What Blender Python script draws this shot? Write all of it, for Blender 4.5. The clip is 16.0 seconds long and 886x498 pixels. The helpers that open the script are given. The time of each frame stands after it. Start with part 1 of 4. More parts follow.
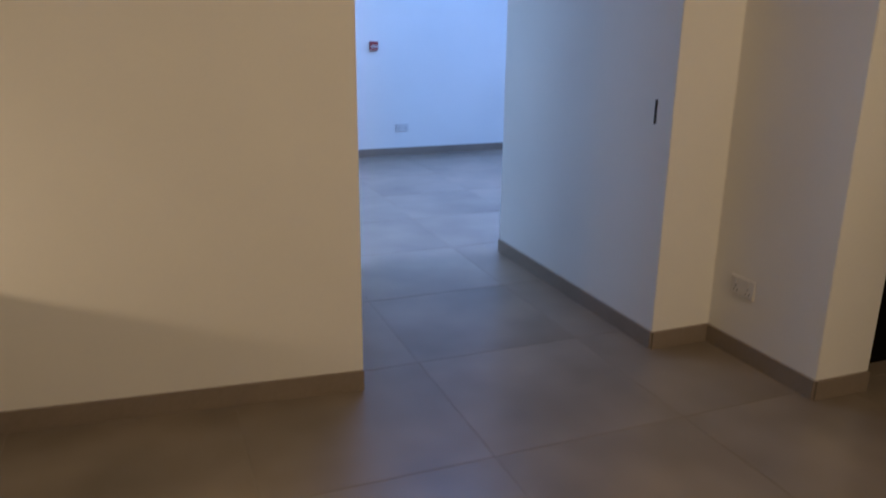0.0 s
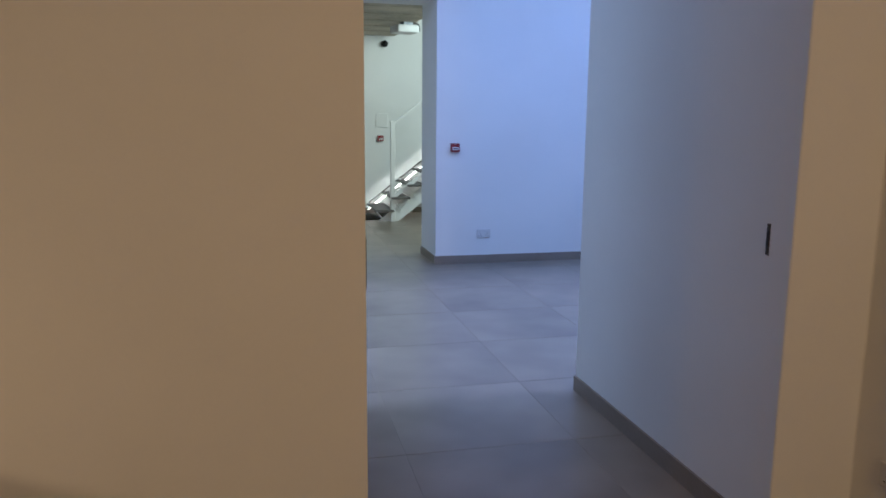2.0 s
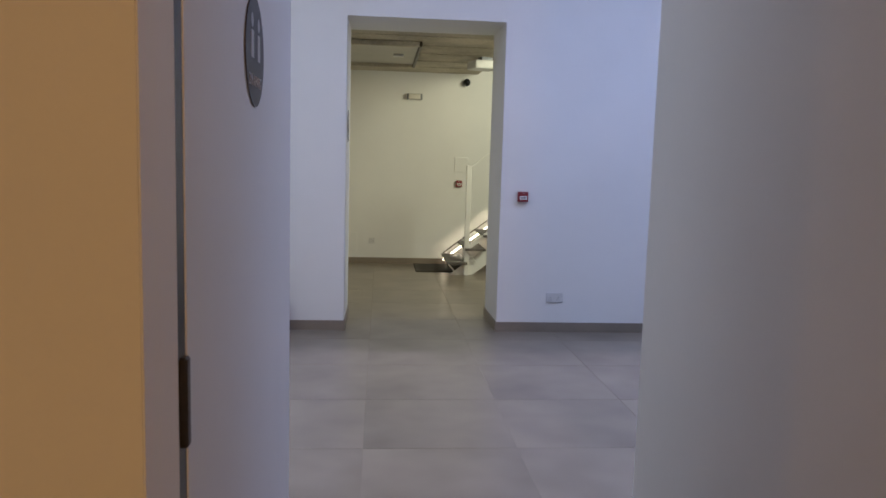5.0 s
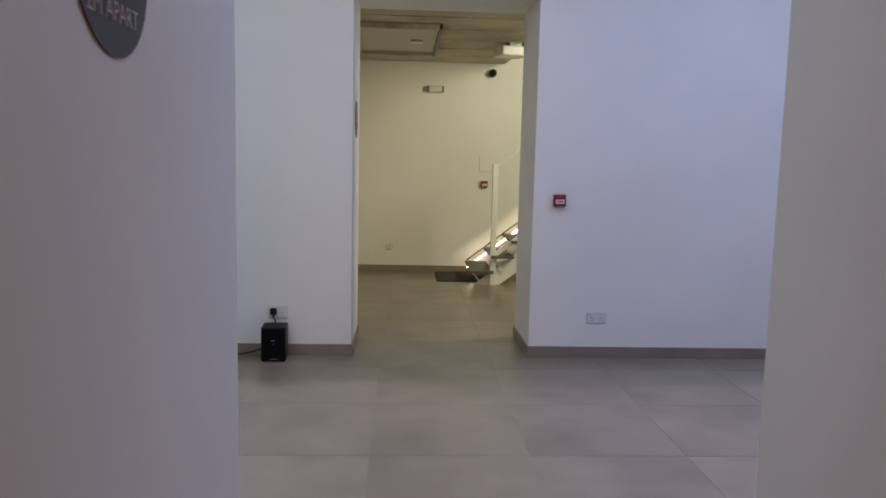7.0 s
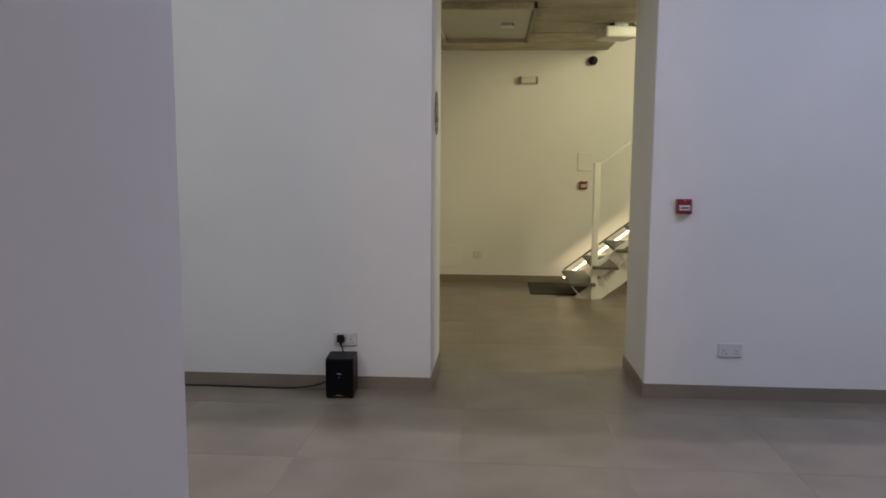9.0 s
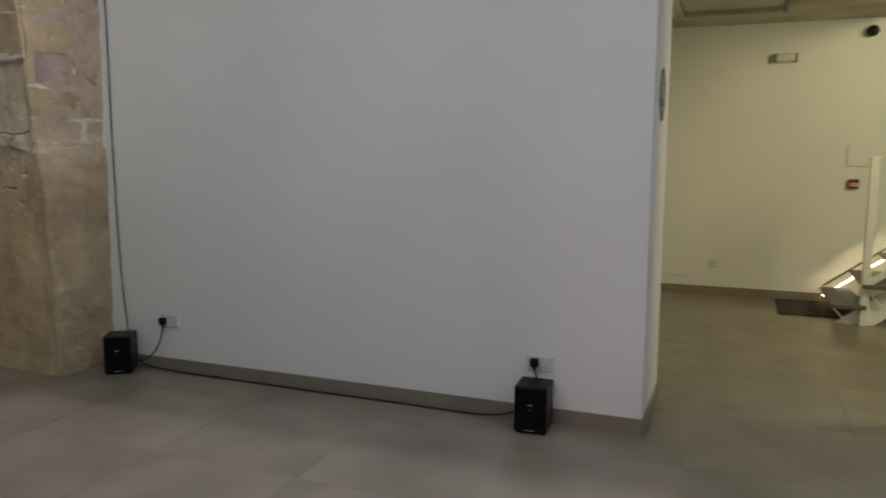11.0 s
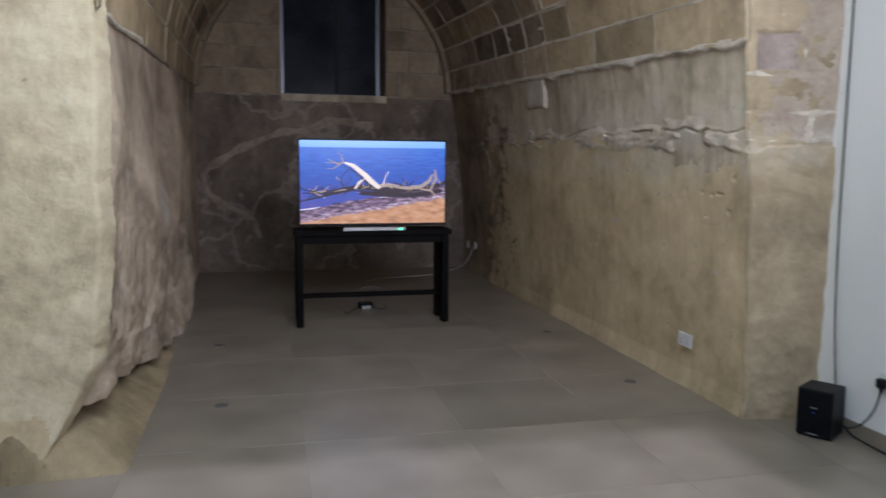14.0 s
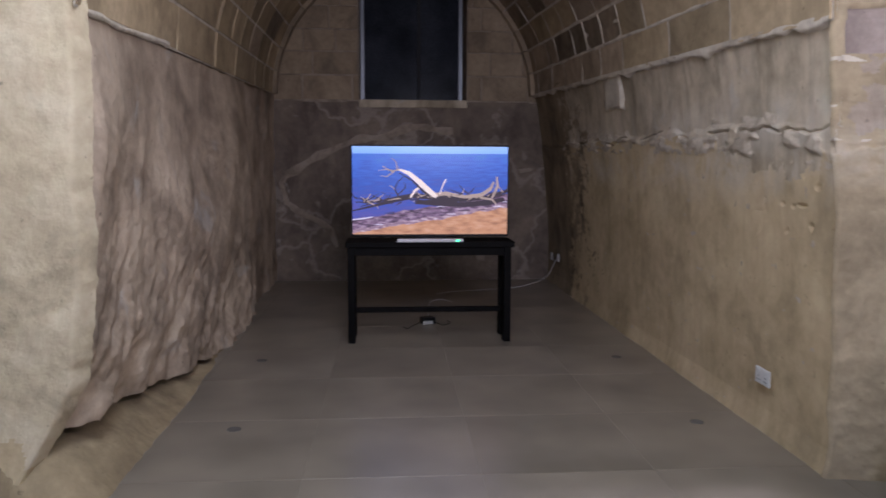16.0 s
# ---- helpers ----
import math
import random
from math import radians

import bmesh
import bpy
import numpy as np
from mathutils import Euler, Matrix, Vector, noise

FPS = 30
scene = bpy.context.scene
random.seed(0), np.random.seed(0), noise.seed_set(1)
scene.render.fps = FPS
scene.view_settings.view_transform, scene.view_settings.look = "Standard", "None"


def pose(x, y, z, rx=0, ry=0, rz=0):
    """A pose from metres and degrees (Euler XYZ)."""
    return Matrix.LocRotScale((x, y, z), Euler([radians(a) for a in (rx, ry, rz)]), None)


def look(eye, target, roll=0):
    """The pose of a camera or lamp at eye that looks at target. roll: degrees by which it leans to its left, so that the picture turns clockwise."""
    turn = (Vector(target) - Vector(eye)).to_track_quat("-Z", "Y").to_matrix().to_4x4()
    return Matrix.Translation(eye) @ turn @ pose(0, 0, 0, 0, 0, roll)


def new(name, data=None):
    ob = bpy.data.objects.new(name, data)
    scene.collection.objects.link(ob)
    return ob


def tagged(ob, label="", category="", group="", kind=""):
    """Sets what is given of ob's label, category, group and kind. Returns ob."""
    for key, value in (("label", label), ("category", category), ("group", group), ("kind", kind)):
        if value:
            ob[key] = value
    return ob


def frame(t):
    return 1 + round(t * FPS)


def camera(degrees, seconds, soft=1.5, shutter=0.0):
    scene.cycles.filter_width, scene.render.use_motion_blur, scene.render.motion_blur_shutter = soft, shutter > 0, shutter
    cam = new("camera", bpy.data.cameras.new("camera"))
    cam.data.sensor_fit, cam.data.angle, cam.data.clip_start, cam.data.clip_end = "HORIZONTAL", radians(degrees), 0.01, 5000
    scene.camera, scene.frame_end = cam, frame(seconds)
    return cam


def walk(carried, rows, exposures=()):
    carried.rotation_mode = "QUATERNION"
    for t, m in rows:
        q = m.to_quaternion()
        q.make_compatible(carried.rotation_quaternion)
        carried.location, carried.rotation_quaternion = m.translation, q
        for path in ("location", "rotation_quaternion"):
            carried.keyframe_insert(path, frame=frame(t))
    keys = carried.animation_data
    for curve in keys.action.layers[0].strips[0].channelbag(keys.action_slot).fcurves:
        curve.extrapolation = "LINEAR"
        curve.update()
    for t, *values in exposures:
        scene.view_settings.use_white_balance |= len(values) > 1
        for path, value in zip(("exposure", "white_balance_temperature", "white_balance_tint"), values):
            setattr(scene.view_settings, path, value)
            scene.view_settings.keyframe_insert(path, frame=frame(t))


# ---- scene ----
cam = camera(61.1, 16.0, 1.6, 0.5)
PATH = [
    (0, (0.3, 1.027, 1.45), (0.998, 2.809, 0.868), 0.6),
    (0.5, (0.345, 1.126, 1.459), (1.131, 2.913, 1.024), 1.1),
    (1, (0.441, 1.284, 1.468), (1.214, 3.09, 1.092), 1.0),
    (1.5, (0.575, 1.452, 1.457), (1.187, 3.325, 1.114), 0.5),
    (2, (0.746, 1.619, 1.463), (1.199, 3.537, 1.124), 0.5),
    (2.5, (0.811, 1.749, 1.475), (1.241, 3.682, 1.192), 0.6),
    (3, (0.932, 1.909, 1.488), (1.366, 3.847, 1.251), -0.4),
    (3.5, (1.115, 2.092, 1.483), (1.423, 4.055, 1.253), -0.2),
    (4, (1.244, 2.24, 1.46), (1.492, 4.212, 1.231), 0.8),
    (6.5, (1.438, 3.26, 1.455), (1.534, 5.245, 1.23), 1.4),
    (7, (1.463, 3.503, 1.453), (1.567, 5.487, 1.222), 1.3),
    (7.5, (1.48, 3.708, 1.463), (1.49, 5.693, 1.215), 1.0),
    (8, (1.457, 3.946, 1.458), (1.445, 5.931, 1.214), 0.9),
    (10.5, (1.519, 4.985, 1.457), (0.951, 6.889, 1.225), 0.1),
    (11, (1.496, 5.154, 1.447), (0.766, 6.999, 1.193), 0.3),
    (11.5, (1.355, 5.3, 1.446), (0.43, 7.053, 1.183), -0.6),
    (12, (1.291, 5.504, 1.433), (0.032, 7.037, 1.182), -1.7),
    (12.5, (1.188, 5.608, 1.398), (-0.372, 6.836, 1.158), -1.0),
    (13, (1.085, 5.741, 1.379), (-0.646, 6.71, 1.131), -1.3),
    (13.5, (0.984, 5.905, 1.386), (-0.85, 6.665, 1.14), -1.6),
    (14, (0.912, 6.119, 1.383), (-1.02, 6.579, 1.148), 0.5),
    (14.5, (0.86, 6.291, 1.395), (-1.1, 6.608, 1.154), 0.6),
    (15, (0.743, 6.402, 1.374), (-1.219, 6.713, 1.138), 0.9),
    (15.5, (0.636, 6.506, 1.394), (-1.328, 6.804, 1.164), 0.5),
    (16, (0.545, 6.674, 1.381), (-1.438, 6.82, 1.163), 0.2),
]
EXPOSURES = [(0.0, 0.33, 4060, 19), (2.0, -0.04, 4250, 25), (3.5, -0.12, 4480, 26), (4.2, -0.14, 4880, 28), (6.5, -0.17, 5580, 30), (8.5, -0.3, 5850, 28), (10.5, -0.48, 6200, 21), (11.0, -0.44, 6000, 22),
             (11.5, -0.25, 5680, 26), (12.5, 0.04, 5720, 26), (13.5, 0.29, 5750, 27), (14.0, 0.5, 5380, 20), (14.5, -0.13, 5480, 29), (15.5, 0.48, 5430, 31), (16.0, 0.41, 5480, 30)]
walk(cam, [(t, look(eye, target, roll)) for t, eye, target, roll in PATH], EXPOSURES)

# ---- world and lights ----
world = bpy.data.worlds.new("world")
world.use_nodes = True
scene.world = world
world.node_tree.nodes["Background"].inputs[0].default_value = (0.02, 0.025, 0.035, 1)
world.node_tree.nodes["Background"].inputs[1].default_value = 0.15


def area_lamp(name, eye, target, sx, sy, power, colour, spread=180):
    d = bpy.data.lights.new(name, "AREA")
    d.shape, d.size, d.size_y, d.energy, d.color, d.spread = "RECTANGLE", sx, sy, power, colour, radians(spread)
    ob = new(name, d)
    ob.matrix_world = look(eye, target)
    return tagged(ob, kind="structure")


COOL, VIOLET, WHITE = (0.94, 0.91, 0.94), (0.66, 0.78, 1.0), (0.86, 0.96, 0.85)
WARM, YELLOW = (1.0, 0.55, 0.15), (0.97, 0.92, 0.46)
# hall, all unseen: beam added for the floor's straight-edged field, two wide ones for the walls, fill for the arch
area_lamp("hall_floor_beam_fill", (1.75, 6.8, 3.88), (1.75, 6.80001, 0), 8.4, 3.0, 25, COOL, 5)
area_lamp("hall_east_light", (3.9, 6.8, 3.87), (3.9, 6.80001, 0), 3.6, 0.8, 58, VIOLET)
area_lamp("hall_west_light", (-0.6, 6.5, 3.87), (-0.6, 6.50001, 0), 3.0, 0.8, 54, WHITE)
# added fill hanging unseen in mid-hall, to brighten the vaulted room
area_lamp("hall_arch_fill", (0.0, 7.45, 2.5), (-4.6, 6.85, 1.95), 1.3, 0.7, 19.5, (1.0, 0.95, 0.86), 90)
# first room: low lamp with an added light blocker beside it, and an added unseen fill
area_lamp("start_room_lamp", (-1.055, 2.93, 0.865), (0.3, 3.9, 0.7), 0.05, 0.05, 3.4, WARM)
area_lamp("start_room_fill", (1.9, -0.5, 2.8), (1.1, 3.8, 0.4), 0.6, 0.6, 34, WARM, 140)
# stair room: lamp in the stairwell, out of sight beside the doorway
area_lamp("stairwell_lamp", (4.5, 10.4, 2.9), (2.0, 13.2, 1.3), 1.2, 1.2, 84, YELLOW)


# ---- materials ----
def material(name, base, rough=0.6, metal=0.0, scale=3.0, vary=0.06, fine=60.0, bump=0.1, depth=0.004, tint=None, per_object=0.0, streak=1.0, spec=0.5, even=False):
    """Principled surface with two scales of variation and a fine relief, in metres of the object's own space."""
    m = bpy.data.materials.new(name)
    m.use_nodes = True
    nt = m.node_tree
    b = nt.nodes["Principled BSDF"]
    b.inputs["Metallic"].default_value = metal
    b.inputs["Specular IOR Level"].default_value = spec
    co = nt.nodes.new("ShaderNodeTexCoord")
    mp = nt.nodes.new("ShaderNodeMapping")
    mp.inputs["Scale"].default_value = (1, 1, streak)
    nt.links.new(co.outputs["Object"], mp.inputs["Vector"])
    n1 = nt.nodes.new("ShaderNodeTexNoise")
    n1.inputs["Scale"].default_value, n1.inputs["Detail"].default_value = scale, (2 if even else 5)
    n2 = nt.nodes.new("ShaderNodeTexNoise")
    n2.inputs["Scale"].default_value, n2.inputs["Detail"].default_value = fine, 4
    nt.links.new(mp.outputs[0], n1.inputs["Vector"])
    nt.links.new(co.outputs["Object"], n2.inputs["Vector"])
    ramp = nt.nodes.new("ShaderNodeValToRGB")
    other = tint or base
    dark = [max(0.0, c * (1 - vary * 2)) for c in other]
    lite = [min(1.0, c * (1 + vary)) for c in base]
    ramp.color_ramp.elements[0].position, ramp.color_ramp.elements[0].color = (0.0 if even else 0.3), (*dark, 1)
    ramp.color_ramp.elements[1].position, ramp.color_ramp.elements[1].color = (1.0 if even else 0.68), (*lite, 1)
    nt.links.new(n1.outputs[0], ramp.inputs[0])
    last = ramp.outputs[0]
    if fine:
        mix = nt.nodes.new("ShaderNodeMix")
        mix.data_type, mix.blend_type = "RGBA", "OVERLAY"
        mix.inputs[0].default_value = min(0.6, vary * 2)
        nt.links.new(ramp.outputs[0], mix.inputs[6])
        nt.links.new(n2.outputs[0], mix.inputs[7])
        last = mix.outputs[2]
    if per_object:
        info = nt.nodes.new("ShaderNodeObjectInfo")
        mr = nt.nodes.new("ShaderNodeMapRange")
        mr.inputs[3].default_value, mr.inputs[4].default_value = 1 - per_object, 1 + per_object
        nt.links.new(info.outputs["Random"], mr.inputs[0])
        hs = nt.nodes.new("ShaderNodeHueSaturation")
        nt.links.new(mr.outputs[0], hs.inputs["Value"])
        nt.links.new(last, hs.inputs["Color"])
        last = hs.outputs[0]
        # shift the pattern from piece to piece
        va = nt.nodes.new("ShaderNodeVectorMath")
        va.operation = "MULTIPLY_ADD"
        va.inputs[1].default_value = (9.1, 7.3, 5.7)
        nt.links.new(info.outputs["Random"], va.inputs[0])
        nt.links.new(co.outputs["Object"], va.inputs[2])
        nt.links.new(va.outputs[0], mp.inputs["Vector"])
    nt.links.new(last, b.inputs["Base Color"])
    rr = nt.nodes.new("ShaderNodeMapRange")
    rr.inputs[3].default_value, rr.inputs[4].default_value = max(0.02, rough - 0.08), min(1, rough + 0.08)
    nt.links.new(n1.outputs[0], rr.inputs[0])
    b.inputs["Roughness"].default_value = rough
    if not even:
        nt.links.new(rr.outputs[0], b.inputs["Roughness"])
    if bump:
        bp = nt.nodes.new("ShaderNodeBump")
        bp.inputs["Strength"].default_value, bp.inputs["Distance"].default_value = bump, depth
        nt.links.new(n2.outputs[0], bp.inputs["Height"])
        nt.links.new(bp.outputs[0], b.inputs["Normal"])
    return m


def stone_material(name, light, mid, dark, scale=3.0, streak=0.6, bump=0.8, depth=0.014, veins=0.0, lime=0.0, per_object=0.0, bands=(), damp=0.25, stain=0.55, runs=0.0):
    """Weathered limestone: three tones in blotches, damp streaks, pits, lime patches and pale veins."""
    m = bpy.data.materials.new(name)
    m.use_nodes = True
    nt = m.node_tree
    b = nt.nodes["Principled BSDF"]
    b.inputs["Roughness"].default_value = 0.93
    b.inputs["Specular IOR Level"].default_value = 0.25
    co = nt.nodes.new("ShaderNodeTexCoord")
    where = co.outputs["Object"]
    if per_object:
        info = nt.nodes.new("ShaderNodeObjectInfo")
        va = nt.nodes.new("ShaderNodeVectorMath")
        va.operation = "MULTIPLY_ADD"
        va.inputs[1].default_value = (9.1, 7.3, 5.7)
        nt.links.new(info.outputs["Random"], va.inputs[0])
        nt.links.new(where, va.inputs[2])
        where = va.outputs[0]

    def field(s, detail=6, distortion=0.0, stretch=1.0):
        mp = nt.nodes.new("ShaderNodeMapping")
        mp.inputs["Scale"].default_value = (s, s, s * stretch)
        nt.links.new(where, mp.inputs[0])
        n = nt.nodes.new("ShaderNodeTexNoise")
        n.inputs["Scale"].default_value, n.inputs["Detail"].default_value = 1.0, detail
        n.inputs["Distortion"].default_value, n.inputs["Roughness"].default_value = distortion, 0.62
        nt.links.new(mp.outputs[0], n.inputs[0])
        return n.outputs[0]

    def ramp(fac, stops):
        r = nt.nodes.new("ShaderNodeValToRGB")
        while len(r.color_ramp.elements) < len(stops):
            r.color_ramp.elements.new(0.5)
        for e, (p, c) in zip(r.color_ramp.elements, stops):
            e.position, e.color = p, (*c, 1) if len(c) == 3 else c
        nt.links.new(fac, r.inputs[0])
        return r.outputs[0]

    def blend(fac, a, c, mode="MIX"):
        n = nt.nodes.new("ShaderNodeMix")
        n.data_type, n.blend_type = "RGBA", mode
        for k, s in ((0, fac), (6, a), (7, c)):
            if isinstance(s, (int, float)):
                n.inputs[k].default_value = s
            elif isinstance(s, tuple):
                n.inputs[k].default_value = (*s, 1)
            else:
                nt.links.new(s, n.inputs[k])
        return n.outputs[2]

    grey = lambda v: (v, v, v)
    col = ramp(field(scale, 7, 0.5, streak), [(0.32, dark), (0.5, mid), (0.68, light)])
    col = blend(0.3, col, ramp(field(scale * 6, 5), [(0.3, grey(0.3)), (0.7, grey(0.7))]), "OVERLAY")
    col = blend(ramp(field(scale * 0.7, 5, 0.3, damp), [(0.56, grey(0.0)), (0.72, grey(stain))]), col, tuple(c * 0.55 for c in dark))
    if runs:
        # water runs down the face
        col = blend(runs, col, ramp(field(scale * 2.6, 7, 0.6, 0.12), [(0.34, grey(0.14)), (0.5, grey(0.5)), (0.68, grey(0.85))]), "OVERLAY")
    pits = ramp(field(21, 3), [(0.25, grey(0.55)), (0.33, grey(0.0))])
    col = blend(pits, col, tuple(c * 0.4 for c in dark))
    if lime:
        col = blend(ramp(field(scale * 1.5, 6, 0.8), [(0.66 - 0.12 * lime, grey(0.0)), (0.74, grey(0.75))]), col, (0.5, 0.46, 0.4))
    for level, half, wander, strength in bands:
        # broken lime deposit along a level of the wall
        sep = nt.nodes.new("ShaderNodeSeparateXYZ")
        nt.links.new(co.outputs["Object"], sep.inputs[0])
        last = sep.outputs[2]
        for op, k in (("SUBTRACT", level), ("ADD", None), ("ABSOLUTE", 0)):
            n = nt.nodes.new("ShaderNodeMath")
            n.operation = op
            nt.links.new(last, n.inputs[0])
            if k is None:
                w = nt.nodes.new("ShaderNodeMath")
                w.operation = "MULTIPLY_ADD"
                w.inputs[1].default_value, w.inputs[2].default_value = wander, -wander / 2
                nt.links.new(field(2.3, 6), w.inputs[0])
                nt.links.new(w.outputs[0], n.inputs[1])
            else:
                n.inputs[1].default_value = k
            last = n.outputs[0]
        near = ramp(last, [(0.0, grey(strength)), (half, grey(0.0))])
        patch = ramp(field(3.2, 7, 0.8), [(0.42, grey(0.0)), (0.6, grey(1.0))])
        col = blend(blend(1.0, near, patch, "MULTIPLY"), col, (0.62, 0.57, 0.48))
    height = field(26, 6)
    if veins:
        warp = nt.nodes.new("ShaderNodeTexNoise")
        warp.inputs["Scale"].default_value, warp.inputs["Detail"].default_value = 2.2, 4
        nt.links.new(where, warp.inputs[0])
        mv = nt.nodes.new("ShaderNodeVectorMath")
        mv.operation = "MULTIPLY_ADD"
        mv.inputs[1].default_value = (0.9, 0.9, 0.9)
        nt.links.new(warp.outputs["Color"], mv.inputs[0])
        nt.links.new(where, mv.inputs[2])
        vo = nt.nodes.new("ShaderNodeTexVoronoi")
        vo.feature = "DISTANCE_TO_EDGE"
        vo.inputs["Scale"].default_value = veins
        nt.links.new(mv.outputs[0], vo.inputs["Vector"])
        col = blend(ramp(vo.outputs["Distance"], [(0.006, grey(0.45)), (0.028, grey(0.0))]), col, (0.4, 0.345, 0.29))
    if per_object:
        mr = nt.nodes.new("ShaderNodeMapRange")
        mr.inputs[3].default_value, mr.inputs[4].default_value = 1 - per_object, 1 + per_object
        nt.links.new(info.outputs["Random"], mr.inputs[0])
        hs = nt.nodes.new("ShaderNodeHueSaturation")
        nt.links.new(mr.outputs[0], hs.inputs["Value"])
        nt.links.new(col, hs.inputs["Color"])
        col = hs.outputs[0]
    nt.links.new(col, b.inputs["Base Color"])
    bp = nt.nodes.new("ShaderNodeBump")
    bp.inputs["Strength"].default_value, bp.inputs["Distance"].default_value = bump, depth
    nt.links.new(height, bp.inputs["Height"])
    nt.links.new(bp.outputs[0], b.inputs["Normal"])
    return m


def glow(name, colour, strength):
    m = bpy.data.materials.new(name)
    m.use_nodes = True
    b = m.node_tree.nodes["Principled BSDF"]
    b.inputs["Base Color"].default_value = (*colour, 1)
    b.inputs["Emission Color"].default_value = (*colour, 1)
    b.inputs["Emission Strength"].default_value = strength
    return m


PAINT = material("white_wall_paint", (0.78, 0.77, 0.74), 0.65, scale=1.2, vary=0.02, fine=90, bump=0.08, depth=0.002)
WHITE_METAL = material("white_painted_steel", (0.8, 0.79, 0.75), 0.4, scale=4, vary=0.03, bump=0.02)
PLASTIC = material("white_plastic", (0.66, 0.65, 0.63), 0.35, scale=8, vary=0.02, bump=0.02)
TILE = material("grey_porcelain_tile", (0.275, 0.233, 0.178), 0.3, scale=2.2, vary=0.3, fine=0, bump=0, per_object=0.03, even=True)
GROUT = material("pale_grey_grout", (0.3, 0.265, 0.208), 0.8, scale=5, vary=0.08)
SKIRT = material("grey_porcelain_skirting", (0.24, 0.2, 0.155), 0.4, scale=3, vary=0.06)
STONE = stone_material("limestone_block", (0.5, 0.385, 0.235), (0.41, 0.315, 0.187), (0.27, 0.205, 0.125), 3.0, 1.0, 0.4, 0.01, per_object=0.2)
SOOTY = stone_material("sooty_limestone_block", (0.38, 0.295, 0.2), (0.3, 0.23, 0.155), (0.18, 0.14, 0.095), 3.5, 1.0, 0.5, 0.012, per_object=0.4)
GABLE = stone_material("brown_gable_stone", (0.36, 0.28, 0.185), (0.3, 0.23, 0.15), (0.2, 0.152, 0.102), 3.0, 0.8, 0.5, 0.012, per_object=0.14)
DIRTY = stone_material("dirty_brown_rock", (0.42, 0.325, 0.19), (0.33, 0.25, 0.145), (0.2, 0.15, 0.09), 2.4, 0.8, 0.6, 0.012)
FAINT = stone_material("faint_mineral_vein", (0.37, 0.31, 0.245), (0.31, 0.25, 0.19), (0.2, 0.16, 0.12), 5.0, 1.0, 0.6, 0.012)
POINTING = stone_material("grey_lime_pointing", (0.58, 0.5, 0.39), (0.48, 0.41, 0.315), (0.32, 0.265, 0.195), 5.0, 1.0, 0.5, 0.01)
PINK = stone_material("pinkish_limestone", (0.42, 0.34, 0.29), (0.36, 0.285, 0.24), (0.25, 0.2, 0.17), 4.0, 1.0, 0.4, 0.01)
MORTAR = stone_material("lime_mortar", (0.7, 0.63, 0.51), (0.6, 0.53, 0.42), (0.4, 0.34, 0.26), 5.0, 1.0, 0.5, 0.01)
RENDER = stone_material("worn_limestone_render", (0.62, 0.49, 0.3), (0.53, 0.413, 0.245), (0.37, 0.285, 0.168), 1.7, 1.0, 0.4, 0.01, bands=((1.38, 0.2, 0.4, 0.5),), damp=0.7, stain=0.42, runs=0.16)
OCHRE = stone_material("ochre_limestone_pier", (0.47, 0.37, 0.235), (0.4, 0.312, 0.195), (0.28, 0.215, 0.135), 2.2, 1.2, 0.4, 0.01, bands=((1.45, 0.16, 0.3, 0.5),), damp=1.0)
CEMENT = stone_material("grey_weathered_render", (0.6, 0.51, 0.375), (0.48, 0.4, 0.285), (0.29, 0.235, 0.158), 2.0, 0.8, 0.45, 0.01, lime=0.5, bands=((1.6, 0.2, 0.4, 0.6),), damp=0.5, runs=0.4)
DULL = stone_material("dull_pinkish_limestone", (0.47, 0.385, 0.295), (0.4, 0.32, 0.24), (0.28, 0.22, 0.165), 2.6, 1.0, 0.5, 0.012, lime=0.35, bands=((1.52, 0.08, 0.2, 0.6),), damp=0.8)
VEINED = stone_material("veined_bedrock", (0.25, 0.197, 0.148), (0.185, 0.145, 0.112), (0.115, 0.09, 0.073), 2.6, 0.8, 0.8, 0.018, veins=0.75, lime=0.3)
PALE = stone_material("pale_cut_limestone", (0.68, 0.58, 0.4), (0.57, 0.475, 0.31), (0.36, 0.29, 0.195), 2.2, 1.3, 0.6, 0.014)
ROCK = stone_material("brown_bedrock", (0.62, 0.5, 0.365), (0.48, 0.374, 0.268), (0.25, 0.19, 0.136), 1.7, 1.2, 0.65, 0.016, lime=0.5, damp=0.8, stain=0.7, runs=0.12)
# render with the far end's dimness put into its colour
DIM_RENDER = stone_material("dim_far_end_render", (0.36, 0.28, 0.18), (0.27, 0.21, 0.135), (0.15, 0.115, 0.078), 2.4, 0.8, 0.7, 0.014, runs=0.3)
BLACK = material("black_plastic", (0.008, 0.008, 0.009), 0.45, scale=9, vary=0.2, bump=0.05, spec=0.25)
CLOTH = material("black_speaker_cloth", (0.006, 0.006, 0.007), 0.9, scale=30, vary=0.2, fine=400, bump=0.4, spec=0.1)
BLACKWOOD = material("black_stained_wood", (0.005, 0.0045, 0.0045), 0.6, scale=6, vary=0.25, fine=80, bump=0.15, streak=0.2, spec=0.06)
CABLE = material("black_cable", (0.012, 0.012, 0.012), 0.5, bump=0)
GREY_CABLE = material("dark_grey_cable", (0.03, 0.03, 0.03), 0.5, bump=0)
WHITE_CABLE = material("white_cable", (0.6, 0.58, 0.56), 0.45, bump=0)
RED = material("red_alarm_plastic", (0.22, 0.014, 0.018), 0.35, vary=0.04, bump=0)
STEEL = material("dark_bronzed_steel", (0.09, 0.075, 0.06), 0.4, metal=0.9, vary=0.1, bump=0.05)
